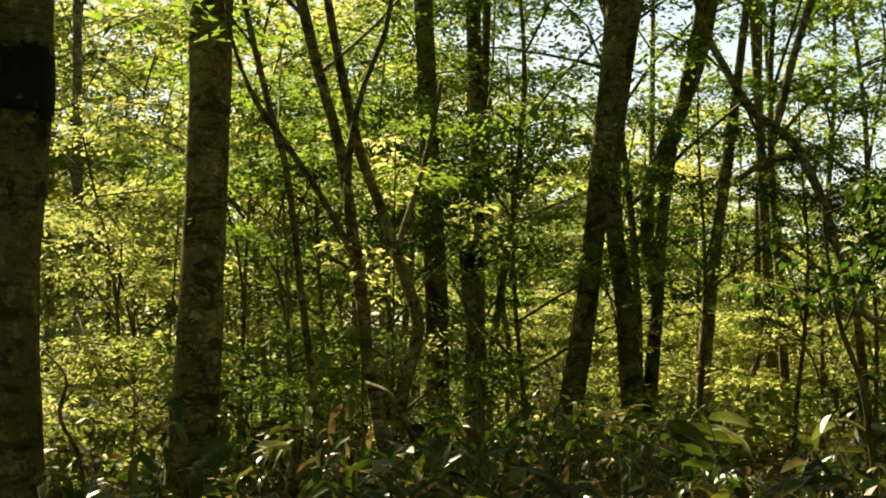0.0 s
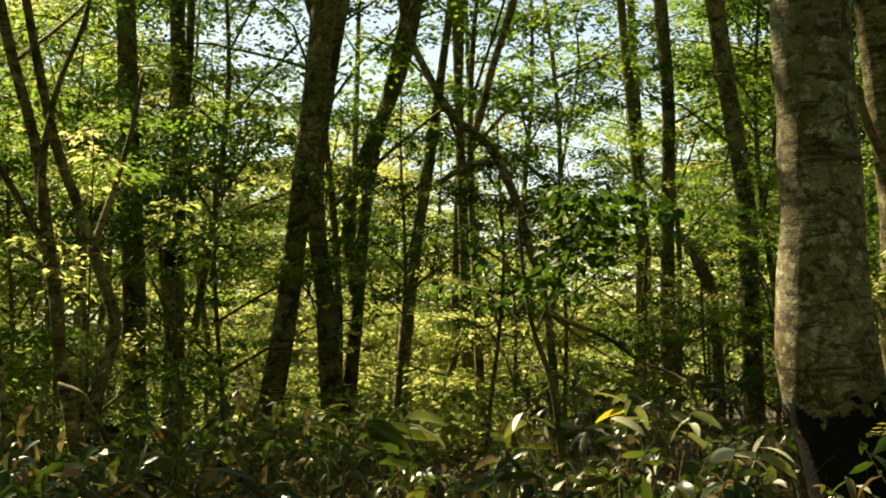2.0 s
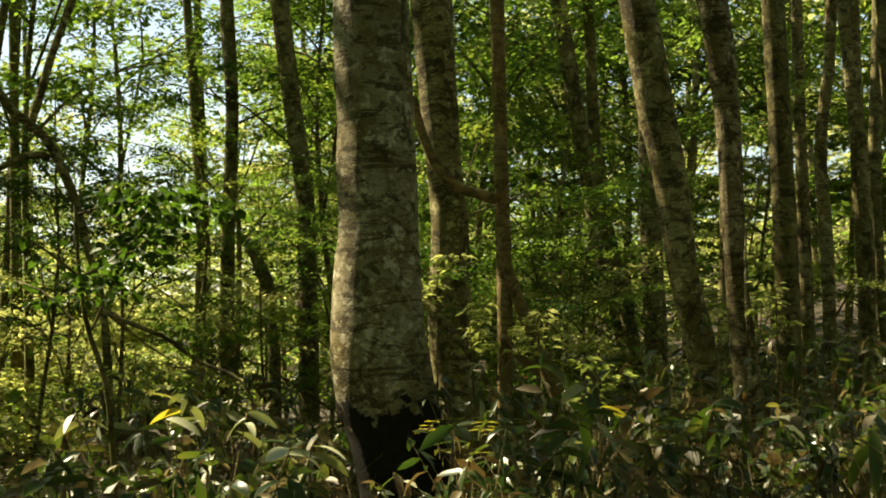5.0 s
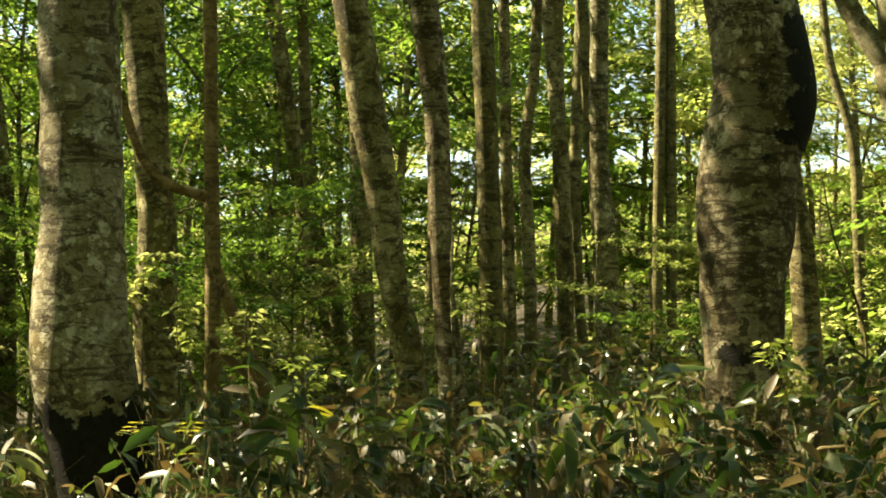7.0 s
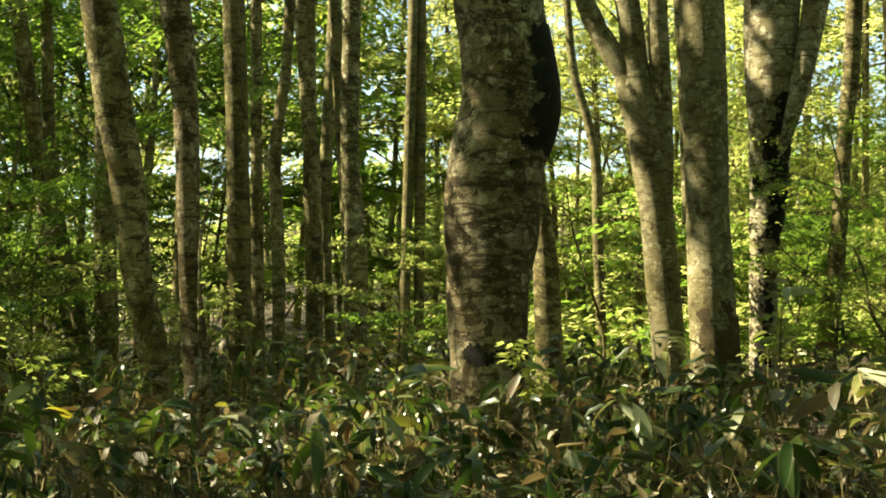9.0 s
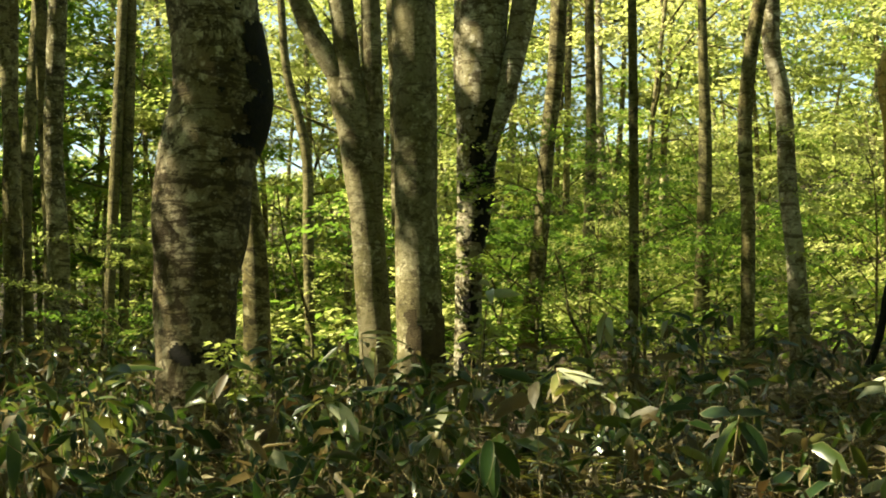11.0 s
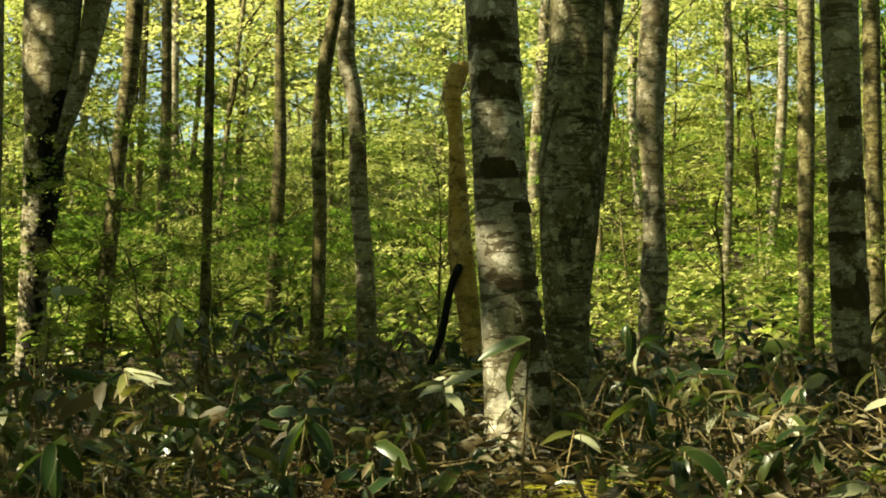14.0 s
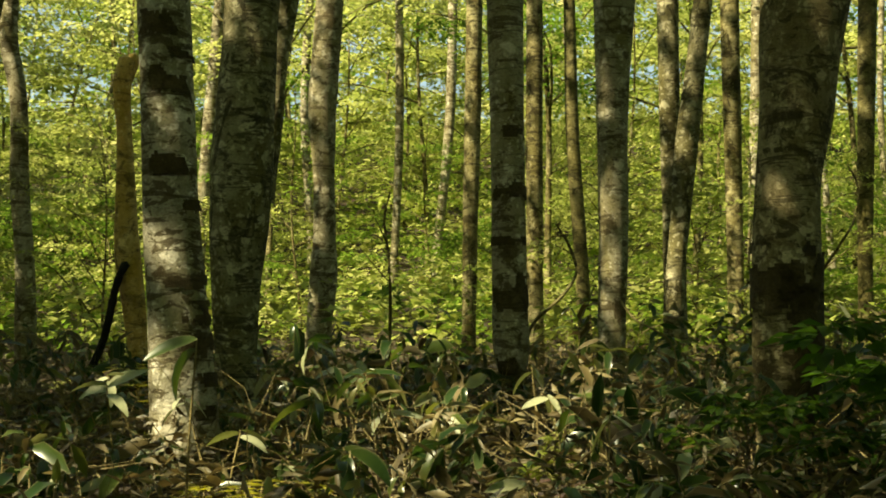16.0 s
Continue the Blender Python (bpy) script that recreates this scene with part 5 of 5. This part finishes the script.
def undergrowth():
    rng = np.random.default_rng(95)
    n = 5000
    az = np.concatenate([rng.uniform(-26, 116, 1500), rng.uniform(55, 116, 1300), rng.uniform(-18, 14, 600), rng.uniform(50, 116, 1600)])
    r = np.sqrt(np.concatenate([rng.uniform(15.0 ** 2, 46.0 ** 2, 1500), rng.uniform(12.5 ** 2, 42.0 ** 2, 1300), rng.uniform(11.5 ** 2, 24.0 ** 2, 600), rng.uniform(17.0 ** 2, 50.0 ** 2, 1600)]))
    x, y = r * np.sin(np.radians(az)), r * np.cos(np.radians(az))
    cen = np.stack([x, y, ground_z(x, y) + rng.uniform(0.15, 1.0, n) * np.clip(r / 22, 1.0, 1.8)], 1)
    pos, out = sprays(rng, cen, 0.75, 40, 0.13, 0.3)
    V, F = leaf_verts(rng, pos, out, rng.uniform(0.08, 0.16, len(pos)), far=True)
    slot = np.repeat((rng.uniform(0, 1, n) < 0.3).astype(int), 40)
    # low broad herbs on the slope
    m = 1500
    b, q = np.radians(rng.uniform(48, 117, m)), np.sqrt(rng.uniform(17.0 ** 2, 54.0 ** 2, m))
    x, y = q * np.sin(b), q * np.cos(b)
    pos, out = sprays(rng, np.stack([x, y, ground_z(x, y) + rng.uniform(0.12, 0.5, m)], 1), 1.3, 18, 0.28, 0.1)
    V2, F2 = leaf_verts(rng, pos, out, rng.uniform(0.24, 0.4, len(pos)), far=True)
    V, F, slot = np.vstack([V, V2]), np.vstack([F, F2 + len(V)]), np.concatenate([slot, np.repeat((rng.uniform(0, 1, m) < 0.5).astype(int), 18)])
    me = mesh_of("undergrowth", V, F, [LEAF_BRIGHT, LEAF_GREEN], smooth=False, slots=slot)
    tagged(new("undergrowth", me), "low yellow-green undergrowth covering the forest floor", "undergrowth", kind="stuff")


undergrowth()


# ---------------------------------------------------------------- near things
def maple_sapling():
    """A thin sapling close by, holding two tiers of broad dark leaves."""
    rng = np.random.default_rng(63)
    az, dist = 16.0, 7.0
    x, y = spot(az, dist)
    a = radians(az)
    gz = float(ground_z(x, y))
    root = new("maple_sapling")
    root.location = (x, y, gz)
    tagged(root, "thin maple sapling with tiers of broad dark leaves", "tree")

    def at(off, z, deep=0.0):
        return np.array([off * math.cos(a) + deep * math.sin(a), -off * math.sin(a) + deep * math.cos(a), z - gz])
    stem = [(0.10, gz - 0.1, 0.016), (0.06, 1.05, 0.014), (0.0, 1.48, 0.014), (-0.06, 1.64, 0.012), (-0.11, 1.91, 0.010), (-0.14, 2.25, 0.006)]
    part("trunk", tube_mesh("trunk", [(*at(o, z), r) for o, z, r in stem], BARK_DARK, seg=8, step=0.08), root)
    twigs = [[(-0.11, 1.91, 0), (0.05, 2.01, 0.05), (0.13, 2.09, 0.1), (0.22, 2.16, 0.1), (0.5, 2.28, 0.15)],
             [(-0.05, 1.66, 0), (0.05, 1.9, -0.1), (0.13, 2.07, -0.15), (0.2, 2.26, -0.2)],
             [(-0.14, 1.71, 0), (-0.29, 1.85, 0.1), (-0.41, 1.90, 0.2)], [(-0.11, 1.91, 0), (-0.3, 2.05, -0.1), (-0.46, 2.12, -0.2)],
             [(0.03, 1.73, 0), (0.11, 1.67, 0.1), (0.25, 1.57, 0.2), (0.48, 1.44, 0.3)], [(-0.14, 2.2, 0), (0.1, 2.3, 0.1), (0.42, 2.31, 0.1)]]
    cen = []
    for t in twigs:
        rows = [(*at(*p), 0.0075 - 0.0055 * i / len(t)) for i, p in enumerate(t)]
        part("branch", tube_mesh("branch", rows, BARK_DARK, seg=6, step=0.06), root)
        q = curve_points(rows, 0.05)[:, :3]
        if t[-1][1] > 1.8:
            for p in q[len(q) // 4::1 if t[-1][0] > 0 else 4]:
                cen.append(p + rng.normal(0, 1, 3) * [0.06, 0.06, 0.01])
    cen = np.array(cen)
    pos, out = sprays(rng, cen, 0.15, 17, 0.1, 0.25)
    n = len(pos)
    V, F = grass_leaves(rng, pos, np.arctan2(out[:, 1], out[:, 0]), rng.uniform(0.045, 0.075, n), rng.uniform(0.03, 0.05, n),
                        rng.normal(-0.1, 0.3, n), np.abs(rng.normal(0.5, 0.3, n)))
    part("crown", mesh_of("crown", V, F, [LEAF_DARK]), root)


maple_sapling()

LEAF_YELLOW = leaf_material("bamboo_grass_leaf_yellow", [(0.0, (0.20, 0.22, 0.03)), (1.0, (0.38, 0.34, 0.05))],
                            [(0.0, (0.40, 0.42, 0.03)), (1.0, (0.6, 0.5, 0.05))], 0.45, 0.08, 0.35)


def bamboo_plant(az, dist, top, leaves, length, mat, label, seed, droop=0.0, turn=None):
    """One tall bamboo grass plant: a stalk and a fan of long leaves, each a part."""
    rng = np.random.default_rng(seed)
    x, y = spot(az, dist)
    gz = float(ground_z(x, y))
    root = new("bamboo_grass_plant")
    root.location = (x, y, gz)
    tagged(root, label, "grass", "bamboo grass plants standing out")
    h = top - gz
    lean = rng.uniform(-0.25, 0.25, 2)
    p0, p2 = np.array([-lean[0] * h, -lean[1] * h, -0.08]), np.array([0, 0, h])
    p1 = 0.5 * (p0 + p2) + np.array([-lean[0], -lean[1], 0.05]) * 0.25 * h
    part("stalk", tube_mesh("stalk", [(*p0, 0.006), (*p1, 0.005), (*p2, 0.003)], CULM, seg=6, step=0.1), root)
    first = rng.uniform(0, 6.28) if turn is None else radians(90 - az - turn)
    for i in range(leaves):
        base = (p2 + (p1 - p2) * 0.16 * i / leaves)[None]
        spread = (i - (leaves - 1) / 2) * (0.55 if turn is not None else 2.4) + rng.normal(0, 0.2)
        V, F = grass_leaves(rng, base, np.array([first + spread]), np.array([length * rng.uniform(0.8, 1.15)]), np.array([length * rng.uniform(0.22, 0.30)]),
                            np.array([rng.normal(0.3, 0.25) - droop]), np.array([abs(rng.normal(0.7, 0.25))]), True)
        part("leaf", with_rim(mesh_of("leaf", V, F, [mat]), 0, 1, 7), root)
    return root


# the pale plants carry their sunshine in the leaf colour
PALE_GRASS, DARK_GRASS, GOLD_GRASS = ("bamboo grass plant with leaves coloured pale as if sunlit", "bamboo grass plant with broad dark drooping leaves",
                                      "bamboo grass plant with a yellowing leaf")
bamboo_plant(66.89, 7, 1.48, 3, 0.220, LEAF_SUN_PAINTED, PALE_GRASS, 500, 0.2, 95)
bamboo_plant(61.96, 7.5, 1.49, 3, 0.183, LEAF_SUN_PAINTED, PALE_GRASS, 501, 0.2, 80)
bamboo_plant(59.16, 9, 1.69, 3, 0.212, LEAF_SUN_PAINTED, PALE_GRASS, 502, 0.0, 60)
bamboo_plant(64.28, 9, 1.99, 4, 0.212, LEAF_SUN_PAINTED, PALE_GRASS, 503, 0.1, None)
bamboo_plant(68.91, 8.5, 1.80, 3, 0.184, LEAF_SUN_PAINTED, PALE_GRASS, 504, 0.8, None)
bamboo_plant(79.37, 6.5, 1.41, 4, 0.192, LEAF_SUN_PAINTED, PALE_GRASS, 505, 0.3, None)
bamboo_plant(82.78, 5.2, 1.59, 2, 0.225, LEAF_GRASS, DARK_GRASS, 506, 0.5, -100)
bamboo_plant(73.96, 5.2, 1.32, 4, 0.215, LEAF_GRASS, DARK_GRASS, 507, 0.8, None)
bamboo_plant(87.43, 6, 1.37, 5, 0.212, LEAF_GRASS, DARK_GRASS, 508, 0.4, None)
bamboo_plant(86.99, 9, 1.66, 4, 0.212, LEAF_SUN_PAINTED, PALE_GRASS, 509, 0.3, None)
bamboo_plant(24.10, 6.2, 1.15, 2, 0.207, LEAF_SUN_PAINTED, PALE_GRASS, 510, 0.1, 100)
bamboo_plant(23.98, 6, 1.11, 2, 0.141, LEAF_SUN_PAINTED, PALE_GRASS, 511, 1.0, None)
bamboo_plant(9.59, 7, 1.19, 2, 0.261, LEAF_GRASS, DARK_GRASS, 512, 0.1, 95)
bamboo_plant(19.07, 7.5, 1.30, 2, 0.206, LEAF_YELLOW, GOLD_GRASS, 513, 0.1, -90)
bamboo_plant(-5.88, 7, 1.14, 3, 0.206, LEAF_SUN_PAINTED, PALE_GRASS, 514, 0.2, -90)
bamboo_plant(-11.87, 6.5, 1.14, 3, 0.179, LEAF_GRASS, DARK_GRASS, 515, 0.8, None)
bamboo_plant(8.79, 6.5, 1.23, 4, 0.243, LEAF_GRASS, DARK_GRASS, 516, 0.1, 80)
bamboo_plant(99.06, 5.6, 1.31, 4, 0.198, LEAF_SUN_PAINTED, PALE_GRASS, 517, 0.7, None)
bamboo_plant(95.72, 5.2, 1.09, 3, 0.163, LEAF_SUN_PAINTED, PALE_GRASS, 518, 0.1, -90)
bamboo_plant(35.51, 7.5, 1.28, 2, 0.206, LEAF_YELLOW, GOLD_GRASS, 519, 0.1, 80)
bamboo_plant(47.61, 7, 1.20, 3, 0.165, LEAF_SUN_PAINTED, PALE_GRASS, 520, 0.9, None)
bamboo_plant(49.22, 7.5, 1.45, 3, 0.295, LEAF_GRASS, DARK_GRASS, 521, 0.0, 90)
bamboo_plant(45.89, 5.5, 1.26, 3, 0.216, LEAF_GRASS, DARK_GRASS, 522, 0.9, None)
bamboo_plant(79.39, 6.8, 1.45, 4, 0.187, LEAF_SUN_PAINTED, PALE_GRASS, 523, 0.4, None)
bamboo_plant(10.38, 6.5, 1.26, 3, 0.243, LEAF_SUN_PAINTED, PALE_GRASS, 524, 0.2, 85)
bamboo_plant(23.24, 6.2, 1.14, 3, 0.195, LEAF_SUN_PAINTED, PALE_GRASS, 525, 0.3, None)
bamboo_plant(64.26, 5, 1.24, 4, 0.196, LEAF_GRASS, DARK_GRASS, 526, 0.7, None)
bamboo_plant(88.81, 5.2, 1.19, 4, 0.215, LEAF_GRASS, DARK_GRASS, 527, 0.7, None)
bamboo_plant(85.86, 7.5, 1.46, 3, 0.177, LEAF_SUN_PAINTED, PALE_GRASS, 528, 0.4, None)
bamboo_plant(87.21, 7, 1.38, 3, 0.179, LEAF_SUN_PAINTED, PALE_GRASS, 529, 0.5, None)
bamboo_plant(89.11, 8, 1.52, 3, 0.173, LEAF_SUN_PAINTED, PALE_GRASS, 530, 0.5, None)
bamboo_plant(90.33, 6.5, 1.31, 4, 0.179, LEAF_SUN_PAINTED, PALE_GRASS, 531, 0.6, None)
bamboo_plant(92.12, 7, 1.38, 3, 0.171, LEAF_SUN_PAINTED, PALE_GRASS, 532, 0.5, None)
bamboo_plant(95.98, 7.5, 1.49, 3, 0.171, LEAF_SUN_PAINTED, PALE_GRASS, 533, 0.5, None)
bamboo_plant(96.62, 7.2, 1.35, 4, 0.170, LEAF_SUN_PAINTED, PALE_GRASS, 534, 0.7, None)
bamboo_plant(84.52, 6, 1.23, 3, 0.165, LEAF_SUN_PAINTED, PALE_GRASS, 535, 0.4, None)
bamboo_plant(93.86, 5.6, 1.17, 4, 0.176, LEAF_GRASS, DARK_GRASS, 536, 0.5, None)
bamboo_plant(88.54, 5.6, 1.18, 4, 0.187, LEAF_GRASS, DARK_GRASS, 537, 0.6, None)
bamboo_plant(82.28, 6.8, 1.35, 3, 0.166, LEAF_SUN_PAINTED, PALE_GRASS, 538, 0.5, None)
bamboo_plant(68.59, 7.2, 1.37, 3, 0.170, LEAF_SUN_PAINTED, PALE_GRASS, 539, 0.6, None)
bamboo_plant(59.72, 8.5, 1.65, 3, 0.200, LEAF_SUN_PAINTED, PALE_GRASS, 540, 0.1, 70)
bamboo_plant(66.81, 6.2, 1.20, 3, 0.156, LEAF_SUN_PAINTED, PALE_GRASS, 541, 0.7, None)
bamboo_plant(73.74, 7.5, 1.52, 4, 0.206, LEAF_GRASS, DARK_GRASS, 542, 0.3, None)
bamboo_plant(48.40, 6.5, 1.31, 3, 0.179, LEAF_SUN_PAINTED, PALE_GRASS, 543, 0.5, None)
bamboo_plant(57.65, 7, 1.35, 3, 0.182, LEAF_SUN_PAINTED, PALE_GRASS, 544, 0.4, None)
bamboo_plant(18.46, 7, 1.24, 3, 0.182, LEAF_SUN_PAINTED, PALE_GRASS, 545, 0.1, 90)
bamboo_plant(21.58, 7.2, 1.26, 3, 0.170, LEAF_SUN_PAINTED, PALE_GRASS, 546, 0.6, None)
bamboo_plant(15.05, 7, 1.27, 3, 0.193, LEAF_SUN_PAINTED, PALE_GRASS, 547, 0.3, None)
bamboo_plant(19.23, 7.5, 1.34, 3, 0.195, LEAF_SUN_PAINTED, PALE_GRASS, 548, 0.4, None)


def sprig_sapling(az, dist, z, reach, mat, label, seed):
    """A thin seedling tree: a whip of a stem and a few flat sprays of fresh leaves."""
    rng = np.random.default_rng(seed)
    x, y = spot(az, dist)
    gz = float(ground_z(x, y))
    root = new("sapling")
    root.location = (x, y, gz)
    tagged(root, label, "sapling", "leafy saplings")
    h = z - gz
    bend = rng.normal(0, 0.12, 2)
    part("trunk", tube_mesh("trunk", [(bend[0], bend[1], -0.1, 0.009), (bend[0] * 0.4, bend[1] * 0.5, h * 0.5, 0.007), (0, 0, h + 0.05, 0.004)], BARK_DARK, seg=6, step=0.15), root)
    cens = []
    for i in range(4):
        a = rng.uniform(0, 6.28)
        e = np.array([math.cos(a), math.sin(a), 0.12]) * reach * rng.uniform(0.4, 0.8) + [0, 0, h - 0.12 * i * reach / 0.3]
        s0 = np.array([0, 0, h - 0.05 - 0.12 * i * reach / 0.3])
        part("branch", tube_mesh("branch", [(*s0, 0.004), (*(0.5 * (s0 + e) + [0, 0, 0.02]), 0.003), (*e, 0.002)], BARK_DARK, seg=5, step=0.1), root)
        cens += [e, 0.55 * s0 + 0.45 * e]
    pos, out = sprays(rng, np.array(cens), reach * 0.5, 16, 0.07, 0.5)
    V, F = leaf_verts(rng, pos, out, rng.uniform(0.045, 0.085, len(pos)), 0.5)
    part("crown", mesh_of("crown", V, F, [mat], smooth=False), root)


FRESH = "thin sapling holding sprays of bright yellow-green leaves"
sprig_sapling(29.07, 9.5, 2.21, 0.22, LEAF_BRIGHT, FRESH, 700)
sprig_sapling(30.30, 10, 1.89, 0.21, LEAF_BRIGHT, FRESH, 701)
sprig_sapling(42.33, 10.5, 2.05, 0.22, LEAF_BRIGHT, FRESH, 702)
sprig_sapling(54.21, 8.6, 1.62, 0.22, LEAF_BRIGHT, FRESH, 703)
sprig_sapling(33.04, 10, 1.83, 0.21, LEAF_BRIGHT, FRESH, 704)
sprig_sapling(66.13, 7.4, 1.43, 0.13, LEAF_BRIGHT, FRESH, 705)
sprig_sapling(-3.25, 9, 2.26, 0.25, LEAF_BRIGHT, FRESH, 706)
sprig_sapling(-1.91, 9, 2.91, 0.29, LEAF_BRIGHT, FRESH, 707)
sprig_sapling(1.27, 10, 2.62, 0.27, LEAF_BRIGHT, FRESH, 708)
sprig_sapling(35.39, 9, 1.52, 0.19, LEAF_BRIGHT, FRESH, 709)
sprig_sapling(96.84, 6.2, 1.21, 0.13, LEAF_BRIGHT, FRESH, 710)
sprig_sapling(93.51, 12, 2.32, 0.32, LEAF_BRIGHT, FRESH, 711)
sprig_sapling(64.10, 10, 1.83, 0.21, LEAF_BRIGHT, FRESH, 712)
sprig_sapling(17.28, 10.5, 1.52, 0.22, LEAF_BRIGHT, FRESH, 713)


def fern(az, dist, z, seed):
    """A low fern: arching fronds set with narrow leaflets."""
    rng = np.random.default_rng(seed)
    x, y = spot(az, dist)
    root = new("fern")
    root.location = (x, y, float(ground_z(x, y)))
    tagged(root, "low yellow-green fern with narrow leaflets", "fern", "ferns on the forest floor")
    h = z - root.location[2]
    for i in range(6):
        a = i * 1.05 + rng.uniform(-0.3, 0.3)
        L = rng.uniform(0.32, 0.45)
        d = np.array([math.cos(a), math.sin(a), 0])
        t = np.linspace(0, 1, 12)[:, None]
        line = d * L * t + np.array([0, 0, 1.0]) * (h * np.minimum(1, 1.7 * t) - 0.22 * np.maximum(0, t - 0.55))
        frond = part("frond", tube_mesh("frond", [(*p, 0.0025) for p in line[::3]], CULM, seg=4, step=0.1), root)
        n = 20
        k = np.repeat(line[2:], 2, axis=0)
        side = np.cross(d, [0, 0, 1.0]) * np.tile([1, -1], 10)[:, None]
        size = np.repeat(0.10 * np.sin(math.pi * np.linspace(0.25, 0.97, 10)), 2)
        V, F = leaf_verts(rng, k, side + d * 0.35 + rng.normal(0, 0.06, (n, 3)), size, 0.26, 0.12, 0.04)
        tagged(part("frond_blade", mesh_of("frond_blade", V, F, [LEAF_YELLOW], smooth=False), frond), kind="stuff")


fern(85.08, 5.6, 1.06, 800)
fern(81.38, 8.5, 1.52, 801)
fern(85.10, 5.4, 1.06, 802)
fern(67.26, 6, 1.14, 803)
fern(30.60, 8, 1.21, 804)


# ---------------------------------------------------------------- dead and bare stems
def bare_stem(dist, radius, main, twigs, bark, label):
    """A thin leafless stem through rows of (azimuth, height); one that starts low is rooted in the ground."""
    x, y = spot(main[0][0], dist)
    gz = float(ground_z(x, y))
    root = new("dead_sapling")
    root.location = (x, y, gz)
    tagged(root, label, "sapling", "bare saplings of the undergrowth")

    def at(row, i):
        px, py = spot(row[0], dist + 0.12 * math.sin(2.1 * i + row[1]))
        return (px - x, py - y, row[1] - gz)
    n = len(main)
    rows = [(*at(p, i), radius * (1 - 0.6 * i / n)) for i, p in enumerate(main)]
    low = min(range(n), key=lambda i: main[i][1])
    foot = (rows[low][0] * 1.02, rows[low][1] * 1.02 + 0.03, -0.1, radius)
    rows = [foot] + rows if low == 0 else rows + [foot]
    part("trunk", tube_mesh("trunk", rows, bark, seg=8, step=0.06, rough=0.12, seed=dist), root)
    for t in twigs:
        part("branch", tube_mesh("branch", [(*at(p, i), radius * 0.5 * (1 - 0.6 * i / len(t))) for i, p in enumerate(t)], bark, seg=6, step=0.06), root)


BARE, DRY = "thin dark bare stem twisting up from the bamboo grass", "dry pale dead branch leaning in the undergrowth"
bare_stem(11, 0.013, [(90.36, 1.78), (90.35, 2.13), (90.26, 2.39), (90.12, 2.6), (90.34, 2.8)], [[(90.35, 2.13), (89.67, 2.26), (89.13, 2.4)], [(90.3, 2.4), (89.9, 2.55), (89.75, 2.63)]], BARK_DARK, BARE)
bare_stem(12, 0.017, [(95.97, 1.81), (97.32, 2.09), (97.78, 2.27), (97.56, 2.46), (97.01, 2.65)], [], BARK_DARK, BARE)
bare_stem(8, 0.009, [(106.72, 1.88), (108.03, 2.15), (108.57, 2.3), (108.66, 2.45), (108.3, 2.56)], [], BARK_DARK, BARE)
bare_stem(9, 0.008, [(99.51, 1.9), (100.2, 1.76), (101.19, 1.68)], [], CULM, DRY)
bare_stem(11, 0.013, [(68.01, 1.65), (67.35, 1.91), (67.25, 2.12), (66.85, 2.36)], [], BARK_DARK, BARE)
bare_stem(12, 0.012, [(57.1, 1.85), (56.46, 2.27), (55.99, 2.65), (55.76, 2.98)], [[(56.23, 2.46), (56.5, 2.58), (56.78, 2.65)]], BARK_DARK, BARE)
bare_stem(12, 0.014, [(41.28, 1.6), (41.2, 2.2), (41.28, 2.61), (41.55, 2.85), (41.94, 3.04), (42.08, 3.25)], [[(41.55, 2.85), (41.4, 2.92), (41.21, 2.97)]], BARK_PALE, DRY)
bare_stem(9.5, 0.03, [(28.17, 2.03), (29.12, 1.81), (30.11, 1.62), (31.22, 1.34), (32.44, 1.08)], [], BARK_MID, DRY)
bare_stem(9, 0.013, [(-14.09, 0.94), (-14.86, 1.23), (-14.6, 1.38), (-15.53, 1.6)], [[(-14.86, 1.23), (-14.35, 1.35), (-13.74, 1.55)]], BARK_DARK, BARE)
bare_stem(8.6, 0.02, [(-1.03, 0.98), (-1.61, 1.2), (-2.1, 1.32), (-3.05, 1.39)], [[(-2.1, 1.28), (-1.77, 1.35), (-1.1, 1.52)]], BARK_DARK, BARE)
bare_stem(8.5, 0.016, [(15.82, 1.83), (16.95, 1.74), (18.29, 1.66), (19.64, 1.52), (21.2, 1.42)], [], BARK_DARK, DRY)
